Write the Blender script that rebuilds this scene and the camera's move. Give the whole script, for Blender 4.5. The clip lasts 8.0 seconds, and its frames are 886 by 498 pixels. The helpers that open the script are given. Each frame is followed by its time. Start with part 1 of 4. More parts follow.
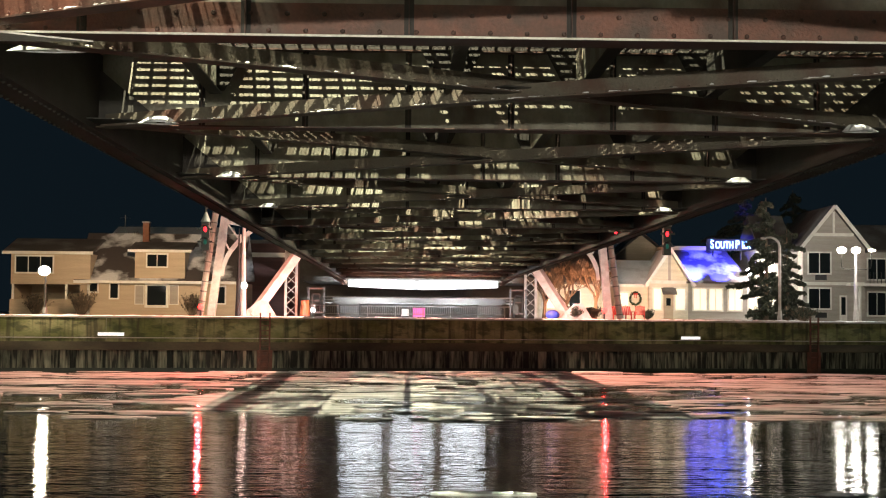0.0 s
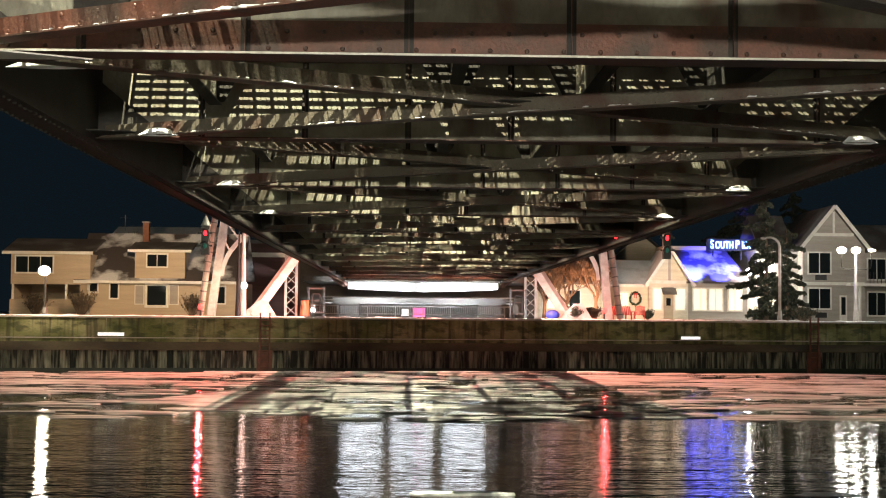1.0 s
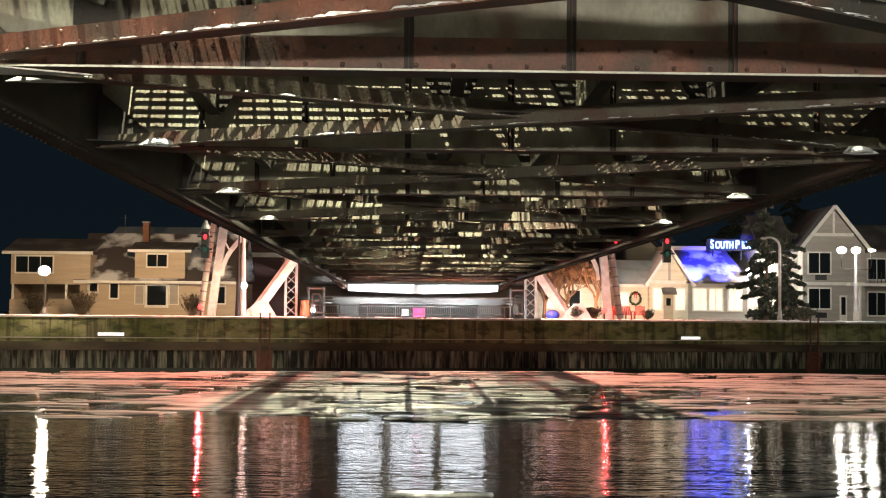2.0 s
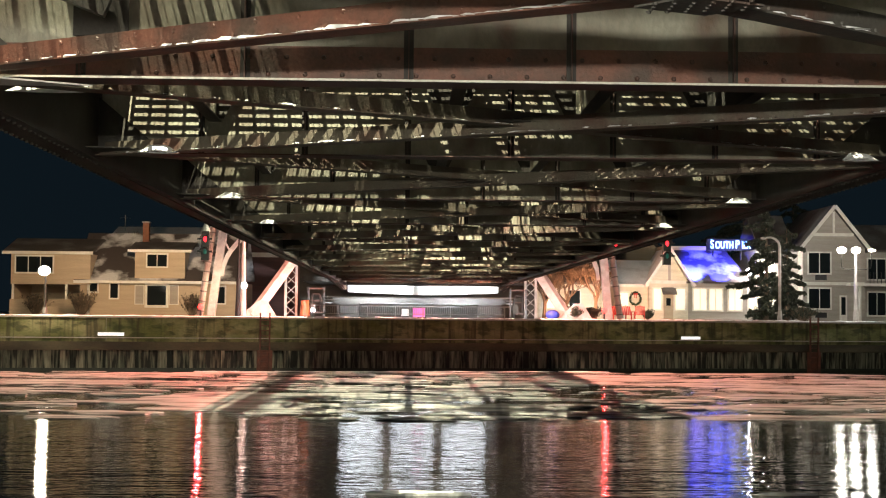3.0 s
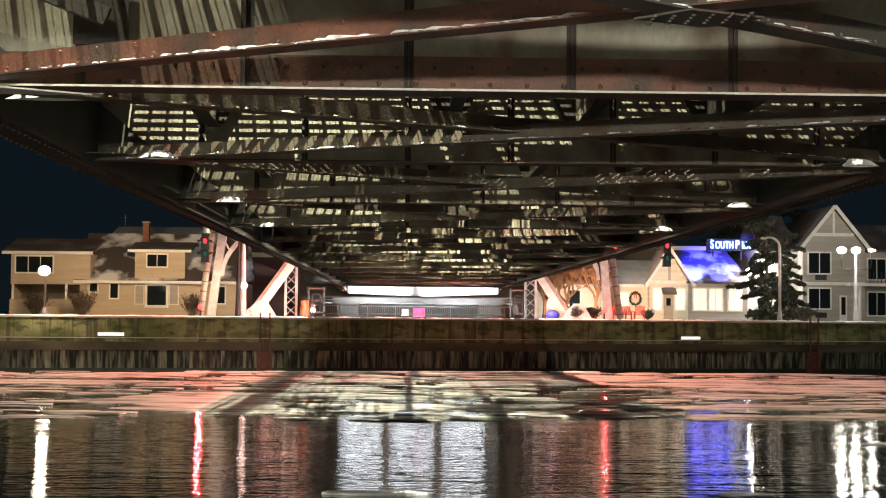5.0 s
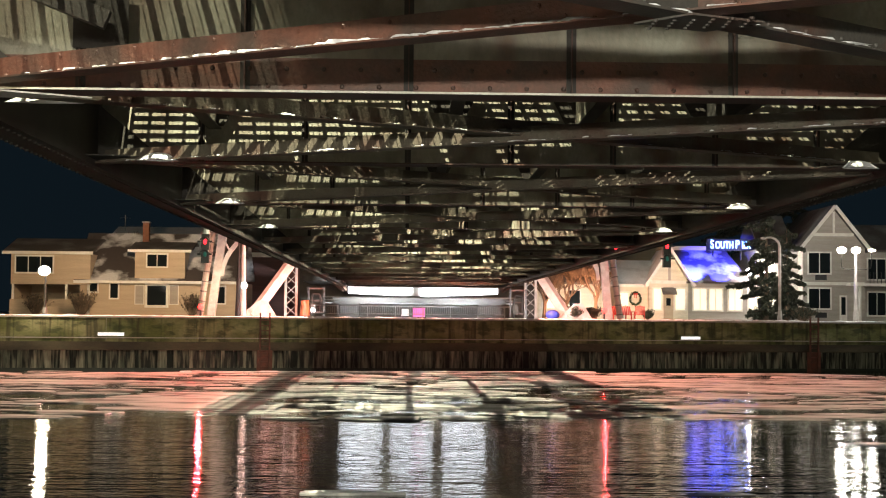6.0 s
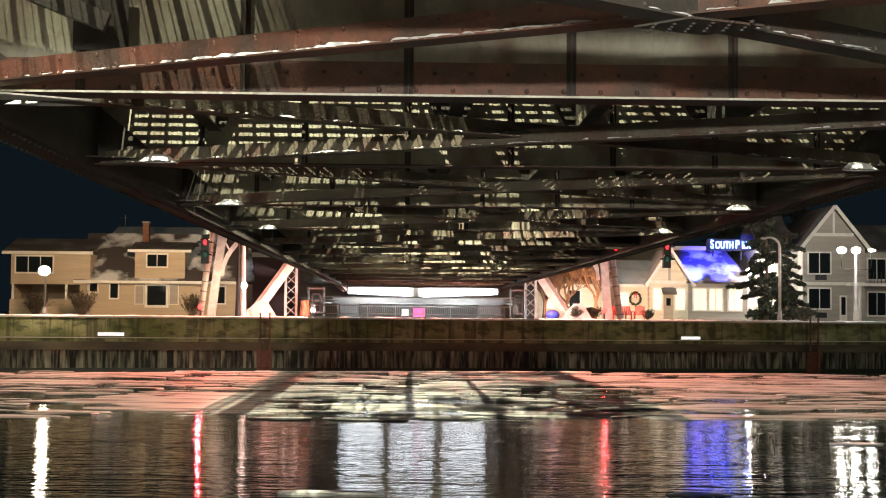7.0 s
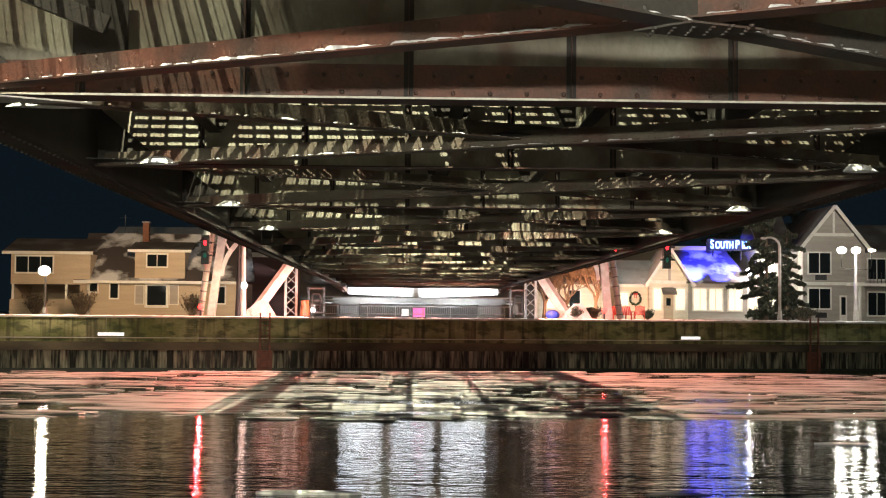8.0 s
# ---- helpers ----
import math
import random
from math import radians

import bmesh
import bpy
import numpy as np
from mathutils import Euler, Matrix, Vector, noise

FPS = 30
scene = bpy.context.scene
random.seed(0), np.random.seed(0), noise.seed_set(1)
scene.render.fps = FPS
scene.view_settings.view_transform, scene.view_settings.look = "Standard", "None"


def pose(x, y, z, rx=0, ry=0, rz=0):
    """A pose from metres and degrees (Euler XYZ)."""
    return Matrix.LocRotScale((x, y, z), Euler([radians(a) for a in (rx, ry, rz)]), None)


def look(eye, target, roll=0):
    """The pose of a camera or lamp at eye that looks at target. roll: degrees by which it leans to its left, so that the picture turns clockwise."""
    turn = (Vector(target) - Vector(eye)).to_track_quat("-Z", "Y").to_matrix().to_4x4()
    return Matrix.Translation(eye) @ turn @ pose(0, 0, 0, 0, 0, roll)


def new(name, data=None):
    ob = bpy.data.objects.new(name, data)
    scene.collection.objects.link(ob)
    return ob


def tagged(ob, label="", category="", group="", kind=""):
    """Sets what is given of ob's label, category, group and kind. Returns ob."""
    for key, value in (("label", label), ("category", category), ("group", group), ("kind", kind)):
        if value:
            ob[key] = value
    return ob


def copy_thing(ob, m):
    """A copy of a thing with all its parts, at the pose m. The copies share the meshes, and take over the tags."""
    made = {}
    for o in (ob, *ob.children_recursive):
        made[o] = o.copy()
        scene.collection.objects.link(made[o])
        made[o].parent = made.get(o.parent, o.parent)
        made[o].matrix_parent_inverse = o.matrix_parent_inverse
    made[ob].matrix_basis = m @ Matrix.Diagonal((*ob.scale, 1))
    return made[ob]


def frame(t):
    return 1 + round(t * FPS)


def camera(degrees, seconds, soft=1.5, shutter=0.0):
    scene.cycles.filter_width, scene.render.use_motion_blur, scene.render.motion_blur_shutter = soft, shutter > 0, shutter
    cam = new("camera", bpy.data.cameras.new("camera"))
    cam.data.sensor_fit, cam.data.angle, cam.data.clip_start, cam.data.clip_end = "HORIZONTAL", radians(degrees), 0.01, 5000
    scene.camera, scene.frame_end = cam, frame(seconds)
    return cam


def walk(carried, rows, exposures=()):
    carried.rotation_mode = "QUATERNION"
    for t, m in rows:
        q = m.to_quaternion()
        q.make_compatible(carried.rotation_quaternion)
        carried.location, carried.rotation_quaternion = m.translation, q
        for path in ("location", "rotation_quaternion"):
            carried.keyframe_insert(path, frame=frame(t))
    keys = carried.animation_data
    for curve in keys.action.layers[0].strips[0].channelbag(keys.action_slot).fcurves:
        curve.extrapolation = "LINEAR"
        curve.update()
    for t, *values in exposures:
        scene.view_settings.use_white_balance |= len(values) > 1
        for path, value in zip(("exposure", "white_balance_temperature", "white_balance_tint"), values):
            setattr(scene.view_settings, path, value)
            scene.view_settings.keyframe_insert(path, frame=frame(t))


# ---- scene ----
# World: +Y runs along the bridge over the canal, z = 0 is the water.
EYE = Vector((0.0, 0.0, 3.70))
cam = camera(33.6, 8.0, 1.1)
AIM = (EYE.x + math.sin(radians(1.41)), EYE.y + math.cos(radians(1.41)), EYE.z + math.tan(radians(2.58)))
walk(cam, [(0.0, look(EYE, AIM, 0.5)), (8.0, look(EYE, AIM, 0.5))])

# ---- world and lights ----
world = bpy.data.worlds.new("night_sky")
scene.world = world
world.use_nodes = True
wn, wl = world.node_tree.nodes, world.node_tree.links
wbg = wn["Background"]
wtc = wn.new("ShaderNodeTexCoord")
wsep = wn.new("ShaderNodeSeparateXYZ")
wramp = wn.new("ShaderNodeValToRGB")
wl.new(wtc.outputs["Generated"], wsep.inputs[0])
wl.new(wsep.outputs["Z"], wramp.inputs[0])
wl.new(wramp.outputs[0], wbg.inputs[0])
wramp.color_ramp.elements[0].position, wramp.color_ramp.elements[0].color = 0.0, (0.0022, 0.0041, 0.0058, 1)
wramp.color_ramp.elements[1].position, wramp.color_ramp.elements[1].color = 0.5, (0.0010, 0.0026, 0.0043, 1)
wbg.inputs[1].default_value = 2.0
scene.view_settings.exposure = 0.0


def lamp(name, at, watts, color, radius=0.15):
    d = bpy.data.lights.new(name, "POINT")
    d.energy, d.color, d.shadow_soft_size = watts, color, radius
    ob = new(name, d)
    ob.location = at
    return ob


def spot(name, at, target, watts, color, degrees=70, radius=0.15):
    d = bpy.data.lights.new(name, "SPOT")
    d.energy, d.color, d.shadow_soft_size, d.spot_size, d.spot_blend = watts, color, radius, radians(degrees), 0.5
    ob = new(name, d)
    ob.matrix_world = look(at, target)
    return ob


ROADLIGHT = (1.0, 0.95, 0.68)
spot("bridge_road_light", (-5.2, 8.5, 18.0), (-4.0, 13.4, 6.4), 9500, ROADLIGHT, 27, 0.04)
lamp("bridge_road_light", (-3.0, 14.0, 16.5), 30000, ROADLIGHT, 0.04)
for lx, ly, watts in ((0.6, 24.5, 52000), (2.6, 32.0, 110000)):
    spot("bridge_road_light", (lx, ly, 21.5), (lx, ly + 0.5, 0.0), watts, ROADLIGHT, 62, 0.12)
for ly, watts in ((39.0, 58000), (47.5, 46000), (56.0, 50000), (65.0, 46000), (74.0, 40000), (84.0, 36000), (100.0, 16000)):
    spot("bridge_road_light", (1.2, ly, 14.0), (1.2, ly + 0.5, 0.0), watts, ROADLIGHT, 84, 0.12)
spot("bridge_road_light", (1.2, 60.0, 21.5), (1.2, 61.0, 0.0), 24000, ROADLIGHT, 140, 0.9)
# Added fill behind the camera for the near girders; no fixture stands there.
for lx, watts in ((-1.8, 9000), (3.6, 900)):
    lamp("near_girder_fill", (lx, -5.0, 4.85), watts, (1.0, 0.95, 0.80), 0.15)
spot("tower_top_light", (1.2, 97.0, 21.5), (1.2, 84.0, 0.0), 150000, (1.0, 0.36, 0.25), 135, 0.15)
WARM = (1.0, 0.70, 0.42)
lamp("promenade_light", (-22.25, 90.7, 6.2), 1300, (1.0, 0.80, 0.55), 0.25)
spot("street_light", (-19.5, 103.0, 9.8), (-21.5, 118.0, 4.0), 6800, WARM, 110)
spot("mast_light", (-11.9, 100.6, 5.5), (-14.0, 112.0, 5.0), 320, (1.0, 0.95, 0.6), 120)
spot("red_beacon_light", (-13.2, 94.2, 4.3), (-17.0, 78.0, 0.0), 2400, (1.0, 0.028, 0.03), 130, 0.12)
spot("red_beacon_light", (13.5, 99.2, 4.3), (15.0, 80.0, 0.0), 450, (1.0, 0.028, 0.03), 130, 0.12)
lamp("red_beacon_glow", (-13.3, 95.6, 4.1), 120, (1.0, 0.028, 0.03), 0.1)
lamp("red_beacon_glow", (13.6, 100.8, 4.1), 160, (1.0, 0.028, 0.03), 0.1)
spot("tower_light", (-6.0, 95.9, 3.9), (-10.5, 104.0, 7.0), 3800, (1.0, 0.90, 0.88), 110)
spot("tower_light", (8.5, 98.6, 3.9), (12.8, 106.5, 7.0), 2600, (1.0, 0.88, 0.84), 110)
for lx in (-3.0, -1.6, 3.0, 4.8):
    spot("span_end_flood", (lx, 107.0, 4.3), (lx, 110.0, 5.6), 8500, (0.90, 0.95, 1.0), 74)
# Added broad sources that give the white reflection under the span; no fixtures built.
for lx in (-3.0, 0.45, 3.9):
    spot("canal_reflection_fill", (lx, 99.0, 5.3), (lx, 76.0, 0.0), 300, (0.86, 0.93, 1.0), 110, 1.5)
for lx in (30.2, 31.2, 32.35):
    lamp("promenade_light", (lx, 101.2, 8.4), 320, (1.0, 0.95, 0.85), 0.34)
spot("promenade_light", (32.0, 103.4, 8.8), (33.0, 116.0, 5.5), 2600, (1.0, 0.95, 0.85), 130, 0.3)
spot("inn_front_light", (18.0, 109.0, 7.0), (19.5, 117.0, 6.0), 1300, (1.0, 0.92, 0.76), 110)
for lx in (22.4, 24.6):
    spot("roof_flood", (lx, 115.0, 7.1), (lx + 0.7, 117.8, 7.1), 32000, (0.012, 0.016, 1.0), 54)
spot("yard_light", (13.0, 109.0, 4.2), (13.0, 116.0, 7.0), 3400, (1.0, 0.46, 0.24), 140)
spot("porch_light", (14.6, 122.5, 4.6), (14.6, 126.0, 5.2), 400, (1.0, 0.92, 0.8), 150)


# ---- materials ----
def mat(name, color, color2=None, rough=0.7, metal=0.0, scale=3.0, fine=40.0, bump=0.15, stretch=(1, 1, 1), contrast=(0.35, 0.65), glow=0.0):
    m = bpy.data.materials.new(name)
    m.use_nodes = True
    n, l = m.node_tree.nodes, m.node_tree.links
    b = n["Principled BSDF"]
    b.inputs["Roughness"].default_value, b.inputs["Metallic"].default_value = rough, metal
    tc, mp = n.new("ShaderNodeTexCoord"), n.new("ShaderNodeMapping")
    mp.inputs["Scale"].default_value = stretch
    l.new(tc.outputs["Object"], mp.inputs[0])
    n1, n2, r, mix = n.new("ShaderNodeTexNoise"), n.new("ShaderNodeTexNoise"), n.new("ShaderNodeValToRGB"), n.new("ShaderNodeMix")
    for t, s in ((n1, scale), (n2, fine)):
        l.new(mp.outputs[0], t.inputs["Vector"])
        t.inputs["Scale"].default_value, t.inputs["Detail"].default_value = s, 6.0
    l.new(n1.outputs["Fac"], r.inputs[0])
    r.color_ramp.elements[0].position, r.color_ramp.elements[1].position = contrast
    r.color_ramp.elements[0].color = (*color, 1)
    r.color_ramp.elements[1].color = (*(color2 or [c * 0.6 for c in color]), 1)
    mix.data_type, mix.blend_type = "RGBA", "MULTIPLY"
    mix.inputs["Factor"].default_value = 0.5
    l.new(r.outputs[0], mix.inputs["A"])
    l.new(n2.outputs["Fac"], mix.inputs["B"])
    gain = n.new("ShaderNodeMix")
    gain.data_type, gain.blend_type = "RGBA", "MULTIPLY"
    gain.inputs["Factor"].default_value = 1.0
    gain.inputs["B"].default_value = (1.33, 1.33, 1.33, 1)
    l.new(mix.outputs["Result"], gain.inputs["A"])
    l.new(gain.outputs["Result"], b.inputs["Base Color"])
    if bump:
        bp = n.new("ShaderNodeBump")
        bp.inputs["Strength"].default_value, bp.inputs["Distance"].default_value = bump, 0.02
        l.new(n2.outputs["Fac"], bp.inputs["Height"])
        l.new(bp.outputs[0], b.inputs["Normal"])
    return m


def glow(name, color, strength):
    m = bpy.data.materials.new(name)
    m.use_nodes = True
    b = m.node_tree.nodes["Principled BSDF"]
    b.inputs["Base Color"].default_value = (*[0.5 * c for c in color], 1)
    b.inputs["Emission Color"].default_value, b.inputs["Emission Strength"].default_value = (*color, 1), strength
    return m


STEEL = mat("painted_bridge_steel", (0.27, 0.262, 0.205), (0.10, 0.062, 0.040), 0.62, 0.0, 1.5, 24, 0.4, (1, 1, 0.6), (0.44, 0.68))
RUST = mat("rusty_bridge_steel", (0.085, 0.036, 0.025), (0.045, 0.028, 0.021), 0.6, 0.0, 2.0, 35, 0.3)
BRACE = mat("rust_flecked_brace_steel", (0.105, 0.092, 0.070), (0.075, 0.036, 0.026), 0.6, 0.0, 1.6, 35, 0.3, contrast=(0.46, 0.68))
RUSTRED = mat("red_rusted_steel", (0.17, 0.072, 0.048), (0.080, 0.052, 0.040), 0.6, 0.0, 2.6, 30, 0.4, contrast=(0.40, 0.64))
GREYBRACE = mat("grey_weathered_steel", (0.075, 0.070, 0.062), (0.12, 0.055, 0.038), 0.6, 0.0, 1.6, 30, 0.3, contrast=(0.50, 0.72))
# Near-black; also put for shade on the abutment and the right-hand stringer.
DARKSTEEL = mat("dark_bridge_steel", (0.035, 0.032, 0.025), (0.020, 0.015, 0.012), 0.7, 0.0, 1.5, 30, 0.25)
PALELIP = mat("pale_lit_lip_steel", (0.72, 0.71, 0.62), (0.55, 0.53, 0.45), 0.6, 0.0, 4.0, 60, 0.1)
SILVER = mat("silver_tower_paint", (0.62, 0.60, 0.57), (0.42, 0.38, 0.35), 0.5, 0.1, 1.5, 25, 0.1)
GALV = mat("galvanised_pole_steel", (0.26, 0.26, 0.25), (0.18, 0.18, 0.17), 0.5, 0.3, 3, 40, 0.05)
ENDPAINT = mat("pale_end_beam_paint", (0.75, 0.76, 0.76), (0.55, 0.56, 0.56), 0.5, 0.0, 0.8, 20, 0.1)
WALE = mat("rust_stained_wale", (0.080, 0.068, 0.042), (0.032, 0.027, 0.018), 0.85, 0.0, 0.6, 9, 0.5, (0.5, 1, 1.5), (0.35, 0.65))
ALGAE = mat("wet_algae", (0.020, 0.024, 0.014), (0.010, 0.012, 0.008), 0.5, 0.0, 2.0, 20, 0.3)


def mossy_concrete():
    """Tan concrete with moss in patches and dark runs of water down its face."""
    m = mat("mossy_pier_concrete", (0.215, 0.21, 0.105), (0.085, 0.10, 0.028), 0.9, 0.0, 0.55, 7, 1.0, (0.6, 1, 1.1), (0.38, 0.62))
    n, l = m.node_tree.nodes, m.node_tree.links
    b = n["Principled BSDF"]
    was = b.inputs["Base Color"].links[0].from_socket
    tc = n.new("ShaderNodeTexCoord")
    for stretch, scale, lo, hi, dark, amount in (((2.2, 1, 0.16), 1.3, 0.50, 0.66, (0.022, 0.018, 0.010), 0.75), ((0.7, 1, 1.3), 1.5, 0.50, 0.60, (0.022, 0.030, 0.010), 0.70)):
        mp, t, r, mix = n.new("ShaderNodeMapping"), n.new("ShaderNodeTexNoise"), n.new("ShaderNodeMapRange"), n.new("ShaderNodeMix")
        mp.inputs["Scale"].default_value = stretch
        t.inputs["Scale"].default_value, t.inputs["Detail"].default_value = scale, 8
        r.inputs["From Min"].default_value, r.inputs["From Max"].default_value, r.inputs["To Max"].default_value = lo, hi, amount
        mix.data_type = "RGBA"
        mix.inputs["B"].default_value = (*dark, 1)
        l.new(tc.outputs["Object"], mp.inputs[0])
        l.new(mp.outputs[0], t.inputs["Vector"])
        l.new(t.outputs["Fac"], r.inputs["Value"])
        l.new(r.outputs["Result"], mix.inputs["Factor"])
        l.new(was, mix.inputs["A"])
        was = mix.outputs["Result"]
    l.new(was, b.inputs["Base Color"])
    return m


CONCRETE = mossy_concrete()
PALECONCRETE = mat("pale_concrete", (0.42, 0.41, 0.39), (0.28, 0.27, 0.25), 0.85, 0.0, 1.0, 15, 0.2)
PILE = mat("stained_pile_steel", (0.22, 0.215, 0.16), (0.012, 0.012, 0.009), 0.8, 0.0, 0.9, 9, 0.4, (5.0, 5.0, 0.5), (0.36, 0.57))
SNOW = mat("trodden_snow", (0.78, 0.79, 0.80), (0.62, 0.63, 0.64), 0.8, 0.0, 1.0, 12, 0.4)
GROUND = mat("snowy_ground", (0.55, 0.54, 0.52), (0.16, 0.15, 0.13), 0.9, 0.0, 0.25, 6, 0.4)
ICE = mat("slushy_river_ice", (0.30, 0.295, 0.28), (0.045, 0.045, 0.04), 0.6, 0.0, 0.8, 6, 1.0, (0.34, 0.9, 1), (0.47, 0.62))
DARKICE = mat("dark_floe_ice", (0.035, 0.035, 0.032), (0.02, 0.02, 0.018), 0.4, 0.0, 1.2, 8, 0.5)
SIDING = mat("cream_house_siding", (0.54, 0.43, 0.30), (0.46, 0.36, 0.25), 0.7, 0.0, 0.6, 14, 0.3, (0.4, 0.4, 6))
CREAM = mat("pale_cream_siding", (0.70, 0.65, 0.53), (0.60, 0.55, 0.44), 0.7, 0.0, 0.6, 14, 0.3, (0.4, 0.4, 6))
TAUPE = mat("taupe_house_siding", (0.42, 0.38, 0.33), (0.35, 0.31, 0.27), 0.7, 0.0, 0.6, 14, 0.3, (0.4, 0.4, 6))
MAROON = mat("maroon_building_siding", (0.12, 0.05, 0.045), (0.09, 0.04, 0.035), 0.75, 0.0, 0.7, 14, 0.2, (0.4, 0.4, 6))
WHITETRIM = mat("white_trim_paint", (0.78, 0.76, 0.70), (0.70, 0.67, 0.60), 0.5, 0.0, 2, 30, 0.05)
SHINGLE = mat("snow_dusted_shingles", (0.72, 0.72, 0.72), (0.075, 0.06, 0.055), 0.9, 0.0, 0.42, 12, 0.4, contrast=(0.40, 0.52))
SHINGLEDARK = mat("dark_shingles", (0.09, 0.075, 0.065), (0.22, 0.21, 0.20), 0.9, 0.0, 0.5, 12, 0.4, contrast=(0.45, 0.75))
ROOFSNOW = mat("snow_covered_roof", (0.80, 0.80, 0.80), (0.50, 0.49, 0.47), 0.8, 0.0, 0.5, 10, 0.3, contrast=(0.5, 0.75))
BRICK = mat("chimney_brick", (0.26, 0.11, 0.06), (0.18, 0.08, 0.05), 0.85, 0.0, 4, 20, 0.5)
BARK = mat("tree_bark", (0.20, 0.14, 0.095), (0.11, 0.08, 0.055), 0.9, 0.0, 5, 30, 0.6, (1, 1, 0.3))
NEEDLE = mat("spruce_needles", (0.060, 0.064, 0.040), (0.026, 0.030, 0.018), 0.8, 0.0, 2, 20, 0.3)
BUSH = mat("winter_shrub", (0.10, 0.075, 0.045), (0.05, 0.04, 0.03), 0.9, 0.0, 3, 20, 0.3)
REDPAINT = mat("red_chair_paint", (0.60, 0.035, 0.025), (0.45, 0.03, 0.02), 0.5, 0.0, 3, 20, 0.05)
ORANGE = mat("orange_plastic", (0.30, 0.085, 0.03), (0.20, 0.06, 0.025), 0.5, 0.0, 3, 20, 0.05)
BLACK = mat("black_housing", (0.02, 0.02, 0.02), (0.015, 0.015, 0.015), 0.5, 0.0, 3, 20, 0.05)
WREATHGREEN = mat("wreath_fir_green", (0.04, 0.075, 0.03), (0.02, 0.04, 0.015), 0.8, 0.0, 6, 30, 0.4)
LADDERRED = mat("rusty_ladder_paint", (0.13, 0.04, 0.025), (0.07, 0.03, 0.02), 0.7, 0.0, 3, 20, 0.2)
BLUECLOTH = mat("blue_tarp", (0.05, 0.08, 0.5), (0.03, 0.05, 0.35), 0.6, 0.0, 3, 20, 0.1)
PANE = bpy.data.materials.new("dark_window_glass")
PANE.use_nodes = True
PANE.node_tree.nodes["Principled BSDF"].inputs["Base Color"].default_value = (0.012, 0.015, 0.016, 1)
PANE.node_tree.nodes["Principled BSDF"].inputs["Roughness"].default_value = 0.06
EAVEGLOW = glow("lit_eave_lamp", (1.0, 0.96, 0.90), 320)
LAMPGLOW = glow("lit_lamp_globe", (1.0, 0.93, 0.78), 20)
MASTGLOW = glow("lit_flood_lens", (1.0, 0.95, 0.85), 9)
REDGLOW = glow("lit_red_lens", (1.0, 0.012, 0.010), 20)
SIGNALRED = glow("lit_red_signal_lens", (1.0, 0.02, 0.03), 4)
SIGNALGREEN = glow("dim_green_signal_lens", (0.02, 0.25, 0.20), 0.12)
WINDOWGLOW = glow("lit_room_window", (1.0, 0.88, 0.68), 0.95)
PINKGLOW = glow("lit_pink_panel", (1.0, 0.18, 0.50), 1.3)
WHITEGLOW = glow("lit_white_panel", (1.0, 0.98, 0.95), 1.2)
SIGNWHITE = glow("lit_sign_letters", (0.17, 0.32, 1.0), 12)
SIGNBLUE = mat("dark_blue_sign_face", (0.015, 0.015, 0.06), (0.01, 0.01, 0.04), 0.5)


def water_material():
    m = bpy.data.materials.new("rippled_canal_water")
    m.use_nodes = True
    n, l = m.node_tree.nodes, m.node_tree.links
    b = n["Principled BSDF"]
    b.inputs["Base Color"].default_value = (0.003, 0.003, 0.0025, 1)
    b.inputs["Roughness"].default_value = 0.008
    b.inputs["IOR"].default_value = 1.33
    tc, mp, mp2 = n.new("ShaderNodeTexCoord"), n.new("ShaderNodeMapping"), n.new("ShaderNodeMapping")
    mp.inputs["Scale"].default_value = (0.40, 1.9, 1)
    mp2.inputs["Scale"].default_value = (0.05, 0.35, 1)
    t1, t2, add = n.new("ShaderNodeTexNoise"), n.new("ShaderNodeTexNoise"), n.new("ShaderNodeMath")
    l.new(tc.outputs["Object"], mp.inputs[0])
    l.new(tc.outputs["Object"], mp2.inputs[0])
    l.new(mp.outputs[0], t1.inputs["Vector"])
    l.new(mp2.outputs[0], t2.inputs["Vector"])
    t1.inputs["Scale"].default_value, t1.inputs["Detail"].default_value = 1.6, 4
    t2.inputs["Scale"].default_value, t2.inputs["Detail"].default_value = 1.0, 2
    add.operation = "ADD"
    l.new(t1.outputs["Fac"], add.inputs[0])
    swell = n.new("ShaderNodeMath")
    swell.operation = "MULTIPLY"
    swell.inputs[1].default_value = 3.0
    l.new(t2.outputs["Fac"], swell.inputs[0])
    l.new(swell.outputs[0], add.inputs[1])
    mp3, t3, chop, total = n.new("ShaderNodeMapping"), n.new("ShaderNodeTexNoise"), n.new("ShaderNodeMath"), n.new("ShaderNodeMath")
    mp3.inputs["Scale"].default_value = (1.4, 2.2, 1)
    l.new(tc.outputs["Object"], mp3.inputs[0])
    l.new(mp3.outputs[0], t3.inputs["Vector"])
    t3.inputs["Scale"].default_value, t3.inputs["Detail"].default_value = 1.5, 1
    chop.operation, chop.inputs[1].default_value = "MULTIPLY", 0.65
    l.new(t3.outputs["Fac"], chop.inputs[0])
    l.new(add.outputs[0], total.inputs[0])
    l.new(chop.outputs[0], total.inputs[1])
    bp = n.new("ShaderNodeBump")
    bp.inputs["Strength"].default_value, bp.inputs["Distance"].default_value = 0.33, 0.05
    l.new(total.outputs[0], bp.inputs["Height"])
    l.new(bp.outputs[0], b.inputs["Normal"])
    return m


WATER = water_material()


# ---- mesh helpers ----
def link(name, bm, material, smooth=False):
    me = bpy.data.meshes.new(name)
    bm.to_mesh(me)
    bm.free()
    me.materials.append(material)
    if smooth:
        for p in me.polygons:
            p.use_smooth = True
    return new(name, me)


